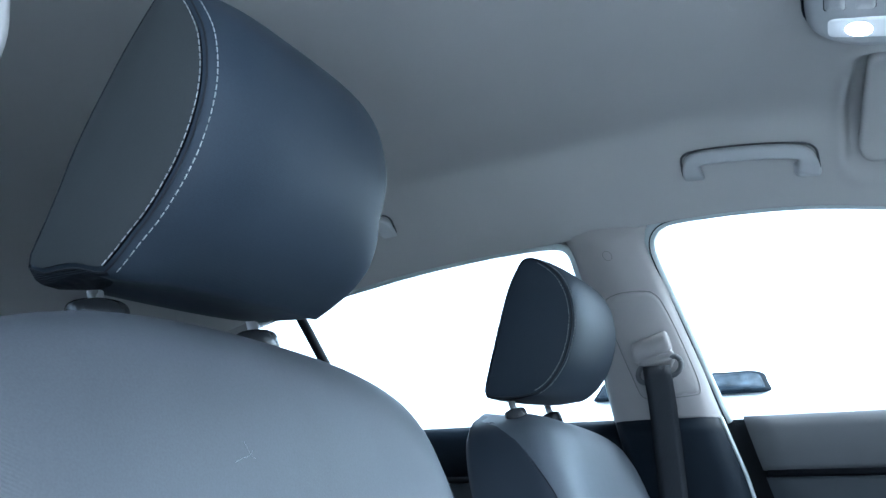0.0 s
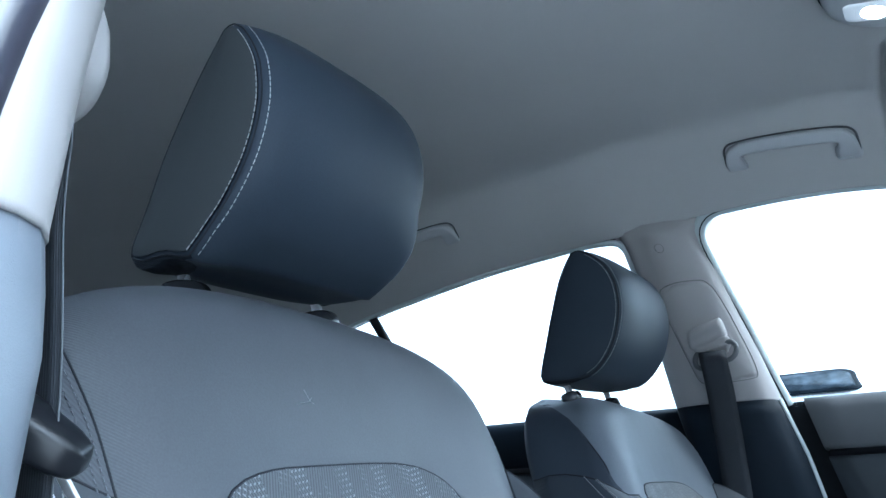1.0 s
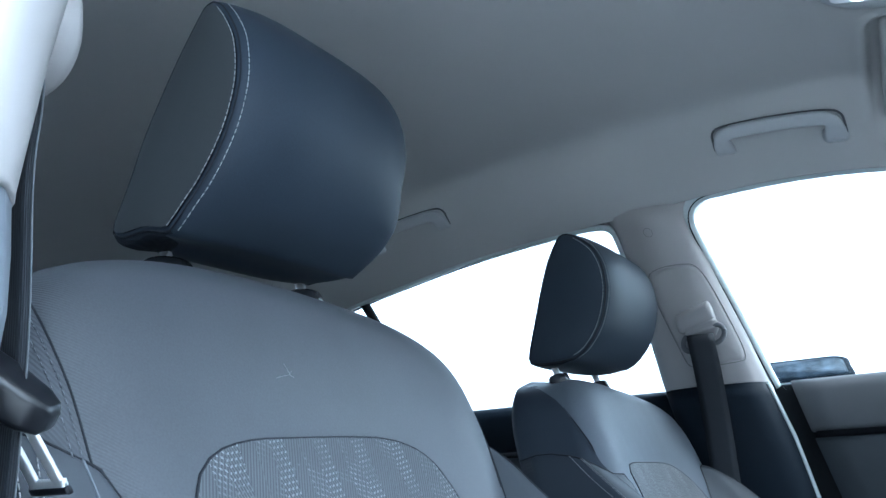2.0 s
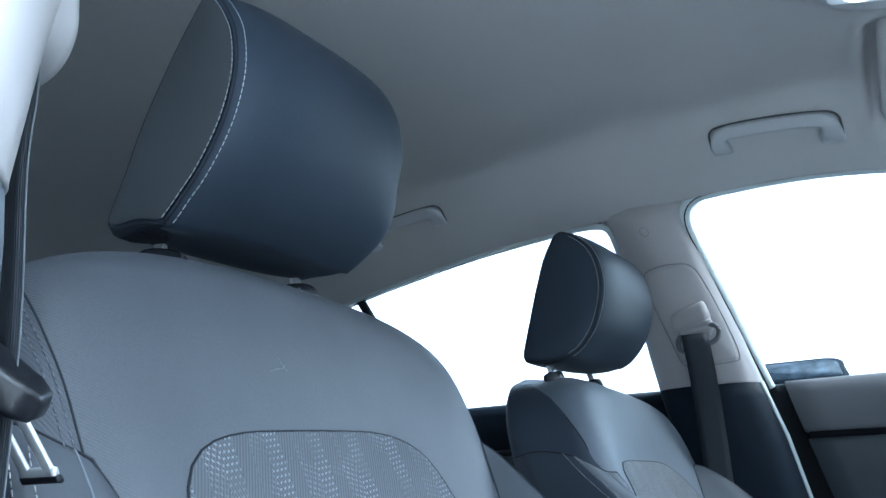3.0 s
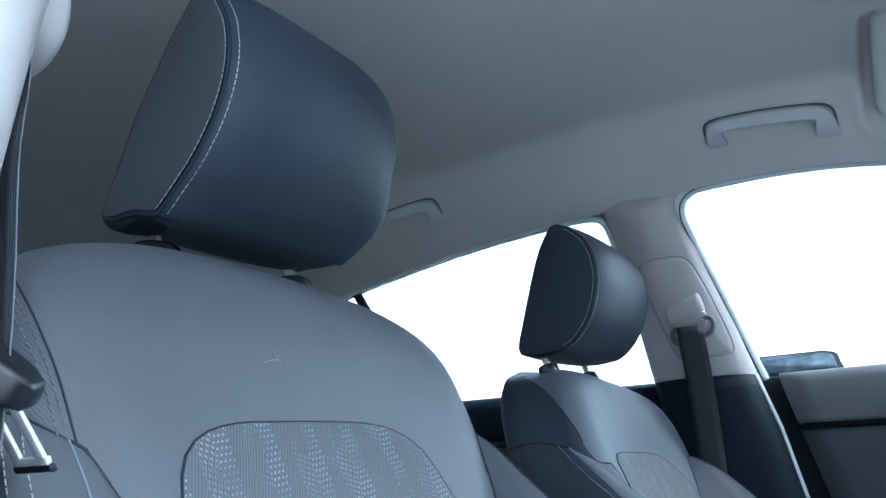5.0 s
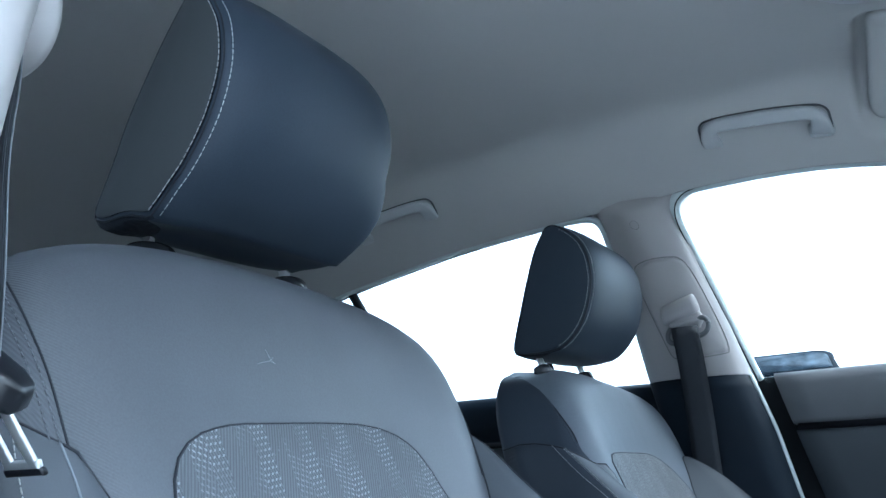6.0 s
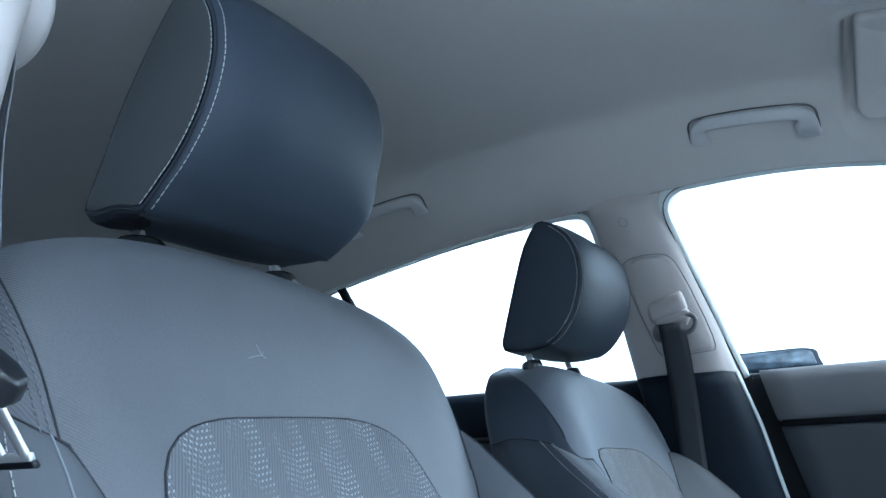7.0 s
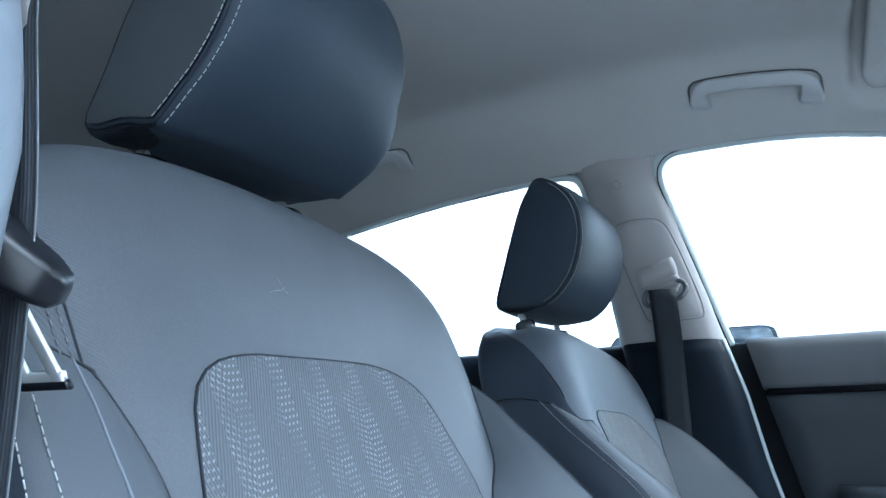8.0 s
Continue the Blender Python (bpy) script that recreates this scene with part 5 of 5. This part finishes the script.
    for s in (-1, 1):
        base = np.array([-0.442, POST_Y + s * 0.086, 0.9905 if door_side < 0 else 0.9815])
        vv, ff = tube([base, base + 0.02 * UP, base + 0.05 * UP], 0.0055, 12)
        mesh_part("post", lean(vv), ff, CHROME, cover, "bright steel post")
        rr = []
        for k, hgt in ((1.0, -0.012), (1.0, 0.0065), (0.95, 0.0088), (0.75, 0.0100), (0.3, 0.0105)):
            o = base + hgt * UP
            rr.append([tuple(o + 0.015 * k * math.cos(g) * AHEAD + np.array([0, 0.025 * k * math.sin(g), 0])) for g in np.linspace(0, 2 * math.pi, 24, endpoint=False)])
        vv, ff = loft(rr)
        mesh_part("post_guide", lean(vv), ff, GUIDE, seat, "grey oval post guide")
    seat.location = (-0.25 + dx, SEAT_Y + dy, 0.26 + dz)
    return seat


build_seat("grey-blue leather car seat beside the open door", -1)
build_seat("grey-blue leather car seat beside the closed door", 1, 0.030, 0.742, 0.006)


# ---- ceiling fittings ----
def sun_visor():
    th = thing("sun_visor", "light grey sun visor folded against the headliner", "sun visor", (0.25, 1.12, 1.34))
    cx, cy = VISOR[0] + 0.008, VISOR[1] - 0.001

    def at(a, b, d):
        x, y = cx + a - 0.09 * b, cy + b
        half = wall_y(rail_z(x)) - CENTRE - 0.004
        return (x, y, roof_section((y - CENTRE) / half, x)[2] - d)
    rings = []
    for k, d in ((0.93, -0.014), (0.985, -0.012), (1.0, -0.005), (0.992, 0.0), (0.97, 0.0030), (0.93, 0.0045), (0.6, 0.0055), (0.1, 0.006)):
        rings.append([at(a * k, b * k, d) for a, b in rounded(0.120, 0.107, 0.020, 7)])
    v, f = loft(rings)
    mesh_part("visor_panel", v, f, HEADLINER, th, "light grey cloth-covered visor")
    v, f = [at(a, b, 0.0064) for a, b in ((-0.075, 0.036), (0.015, 0.036), (0.015, 0.086), (-0.075, 0.086))], [(0, 1, 2, 3)]
    lab = mesh_part("warning_label", v, f, PAPER, th, "small yellow paper label", solid=0.0004, smooth=False)
    bars = []
    for i, w in enumerate((0.040, 0.032, 0.036, 0.028, 0.034, 0.038)):
        y = 0.0395 + 0.0077 * i
        bars.append(([at(a, b, 0.0072) for a, b in ((-0.071, y), (-0.071 + w, y), (-0.071 + w, y + 0.003), (-0.071, y + 0.003))], [(0, 1, 2, 3)]))
    v, f = join(bars)
    mesh_part("label_lines", v, f, INK, lab, "dark printed lines", smooth=False)
    return th


sun_visor()


def console():
    th = thing("overhead_console", "light grey overhead console with lit reading lamp", "ceiling lamp", (0.17, CENTRE, 1.40))

    def at(a, b, d):
        x, y = 0.179 + 1.05 * a, 0.818 + 1.05 * b * (1 + 1.5 * min(max(a + 0.118, 0.0), 0.1))
        return (x, y, roof_section((y - CENTRE) / 0.585, x)[2] - d)
    rings = []
    for k, d in ((1.0, -0.004), (1.0, 0.010), (0.985, 0.018), (0.95, 0.0235), (0.90, 0.025), (0.05, 0.025)):
        rings.append([at(a * k, b * k, d) for a, b in rounded(0.118, 0.182, 0.058, 9)])
    v, f = loft(rings)
    mesh_part("housing", v, f, HANDLE, th, "light grey moulded housing")
    rim = [at(a, b, 0.001) for a, b in rounded(0.1195, 0.1835, 0.058, 9)]
    v, f = tube(rim + rim[:1], 0.0018, 6)
    mesh_part("housing_joint", v, f, PLASTIC_DARK, th, "dark joint round the housing")
    for s in (-1, 1):
        rings = []
        for k, d in ((1.0, 0.022), (0.98, 0.0265), (0.8, 0.028), (0.1, 0.0285)):
            rings.append([at(-0.043 + a * k, s * 0.132 + b * k, d) for a, b in rounded(0.054, 0.0195, 0.009, 7)])
        v, f = loft(rings)
        lens = mesh_part("lamp_lens", v, f, LAMP_GLOW if s > 0 else LAMP_CLEAR, th, "clear ribbed lamp lens")
        rings = []
        for k, d in ((1.0, 0.0280), (0.9, 0.0294), (0.1, 0.0300)):
            rings.append([at(-0.064 + a * k, s * 0.132 + b * k, d) for a, b in rounded(0.0145, 0.0145, 0.0140, 7)])
        v, f = loft(rings)
        mesh_part("lit_bulb_window", v, f, LAMP_LENS if s > 0 else LAMP_CLEAR, lens, "glowing lamp window" if s > 0 else "unlit lamp window")
        for x in (-0.0886, -0.0585):
            rings = []
            for k, d in ((1.0, 0.022), (0.96, 0.0275), (0.3, 0.028)):
                rings.append([at(x + a * k, s * 0.077 + b * k, d) for a, b in rounded(0.0102, 0.0175, 0.004, 4)])
            v, f = loft(rings)
            mesh_part("switch", v, f, HANDLE, th, "light grey push switch")
            ring = [at(x + a, s * 0.077 + b, 0.0250) for a, b in rounded(0.0112, 0.0185, 0.004, 4)]
            v, f = tube(ring + ring[:1], 0.0009, 5)
            mesh_part("switch_gap", v, f, PLASTIC_DARK, th, "dark gap round the switch")


console()


# ---- what stands outside ----
def parked_car(cx, cy):
    """A white hatchback seen from behind, a bay away."""
    th = thing("parked_car", "white parked hatchback with dark glass on the concrete", "car", (cx, cy + 2.0, 0))
    # lengthwise sections: half width at sill, at roof, height
    rings = []
    for t, w, z1 in ((0.0, 0.60, 0.86), (0.02, 0.78, 0.96), (0.08, 0.85, 1.00), (0.3, 0.87, 1.00), (0.7, 0.87, 0.97), (0.85, 0.86, 0.90), (0.96, 0.78, 0.80), (1.0, 0.62, 0.68)):
        y = cy - 0.25 + 4.1 * t
        prof = [(-w * 0.92, 0.28), (-w, 0.42), (-w, 0.70), (-w * 0.96, z1 - 0.05), (-w * 0.86, z1), (0.0, z1 + 0.015), (w * 0.86, z1), (w * 0.96, z1 - 0.05), (w, 0.70), (w, 0.42), (w * 0.92, 0.28), (0.0, 0.24)]
        rings.append([(cx + a, y, z) for a, z in prof])
    v, f = loft(rings)
    mesh_part("body", v, f, CAR_WHITE, th, "white painted lower body", bevel=0.01)
    rings = []
    for y, w0, w1, z1 in ((cy - 0.16, 0.76, 0.70, 1.06), (cy + 0.12, 0.77, 0.60, 1.34), (cy + 0.28, 0.77, 0.58, 1.435), (cy + 0.6, 0.77, 0.58, 1.47), (cy + 1.3, 0.77, 0.58, 1.475), (cy + 1.75, 0.77, 0.58, 1.42), (cy + 2.4, 0.76, 0.66, 1.05)):
        prof = [(-w0, 0.98), (-w0 + 0.01, 1.02), (-(w0 + w1) / 2, (1.0 + z1) / 2), (-w1, z1 - 0.03), (-w1 + 0.08, z1), (0, z1 + 0.012), (w1 - 0.08, z1), (w1, z1 - 0.03), ((w0 + w1) / 2, (1.0 + z1) / 2), (w0 - 0.01, 1.02), (w0, 0.98)]
        rings.append([(cx + a, y, z) for a, z in prof])
    v, f = loft(rings)
    cabin = mesh_part("cabin", v, f, CAR_WHITE, th, "white painted roof and pillars")
    # rear window
    def rear(a, b):
        """b from the window's foot to its head along the tailgate"""
        z = 1.283 + 0.107 * b
        y = cy - 0.155 + 0.33 * (z - 1.075) / 0.29
        w = 0.385 - 0.035 * b
        return (cx + a * w, y - 0.075 + 0.05 * abs(a) ** 3, z)
    rings = []
    for k, d in ((1.0, 0.0), (0.98, 0.006), (0.9, 0.008), (0.1, 0.012)):
        rings.append([tuple(np.array(rear(a * k / 1.0, 0.5 + b * k)) - np.array([0, 0.76 * d, -0.65 * d])) for a, b in rounded(1.0, 0.5, 0.16, 6)])
    v, f = loft(rings)
    window = mesh_part("rear_window", v, f, DARK_GLASS, th, "dark rear window surround")
    rings = []
    for k, d in ((1.0, 0.008), (0.97, 0.018), (0.1, 0.020)):
        rings.append([tuple(np.array(rear(a * k, 0.44 + b * k)) - np.array([0, 0.76 * d, -0.65 * d])) for a, b in rounded(0.94, 0.38, 0.12, 6)])
    v, f = loft(rings)
    mesh_part("pane", v, f, SKY_TONED_GLASS, window, "rear pane, sky reflection put into its colour")
    for s in (-1, 1):
        rings = []
        for k, d in ((1.0, 0.0), (0.97, 0.006), (0.2, 0.008)):
            ring = []
            for yy, z in ((cy + 0.95, 1.04), (cy + 0.92, 1.20), (cy + 1.0, 1.37), (cy + 1.3, 1.39), (cy + 1.72, 1.32), (cy + 2.2, 1.06)):
                mid = (cy + 1.2, 1.2)
                yk, zk = mid[0] + (yy - mid[0]) * k, mid[1] + (z - mid[1]) * k
                w = 0.775 - 0.185 * (zk - 1.0) / 0.45
                ring.append((cx + s * (w + d), yk, zk))
            rings.append(ring)
        v, f = loft(rings)
        mesh_part("side_window", v, f, DARK_GLASS, th, "dark side glass")
        rings = []
        for k, d in ((1.0, 0.0), (0.9, 0.03), (0.2, 0.04)):
            rings.append([(cx + s * 0.73 + a * k, cy - 0.215 - d * 0.6 + 0.12 * abs(a * k) * 1.2, 0.83 + b * k) for a, b in rounded(0.10, 0.13, 0.05, 5)])
        v, f = loft(rings)
        mesh_part("tail_lamp", v, f, TAIL_RED, th, "red tail lamp")
        for y in (cy + 0.5, cy + 3.1):
            wheel = mesh_part("wheel", *tube([(cx + s * 0.70, y, 0.31), (cx + s * 0.88, y, 0.31)], 0.31, 28), TYRE, th, "black tyre", bevel=0.03)
            mesh_part("rim", *tube([(cx + s * 0.86, y, 0.31), (cx + s * 0.89, y, 0.31)], 0.2, 24), CHROME, wheel, "grey alloy rim", bevel=0.01)
    return th


TAIL_RED = grained("red_lens", (0.35, 0.02, 0.02), 0.2, 300, 10, 0.02)
parked_car(-0.56, 3.45)
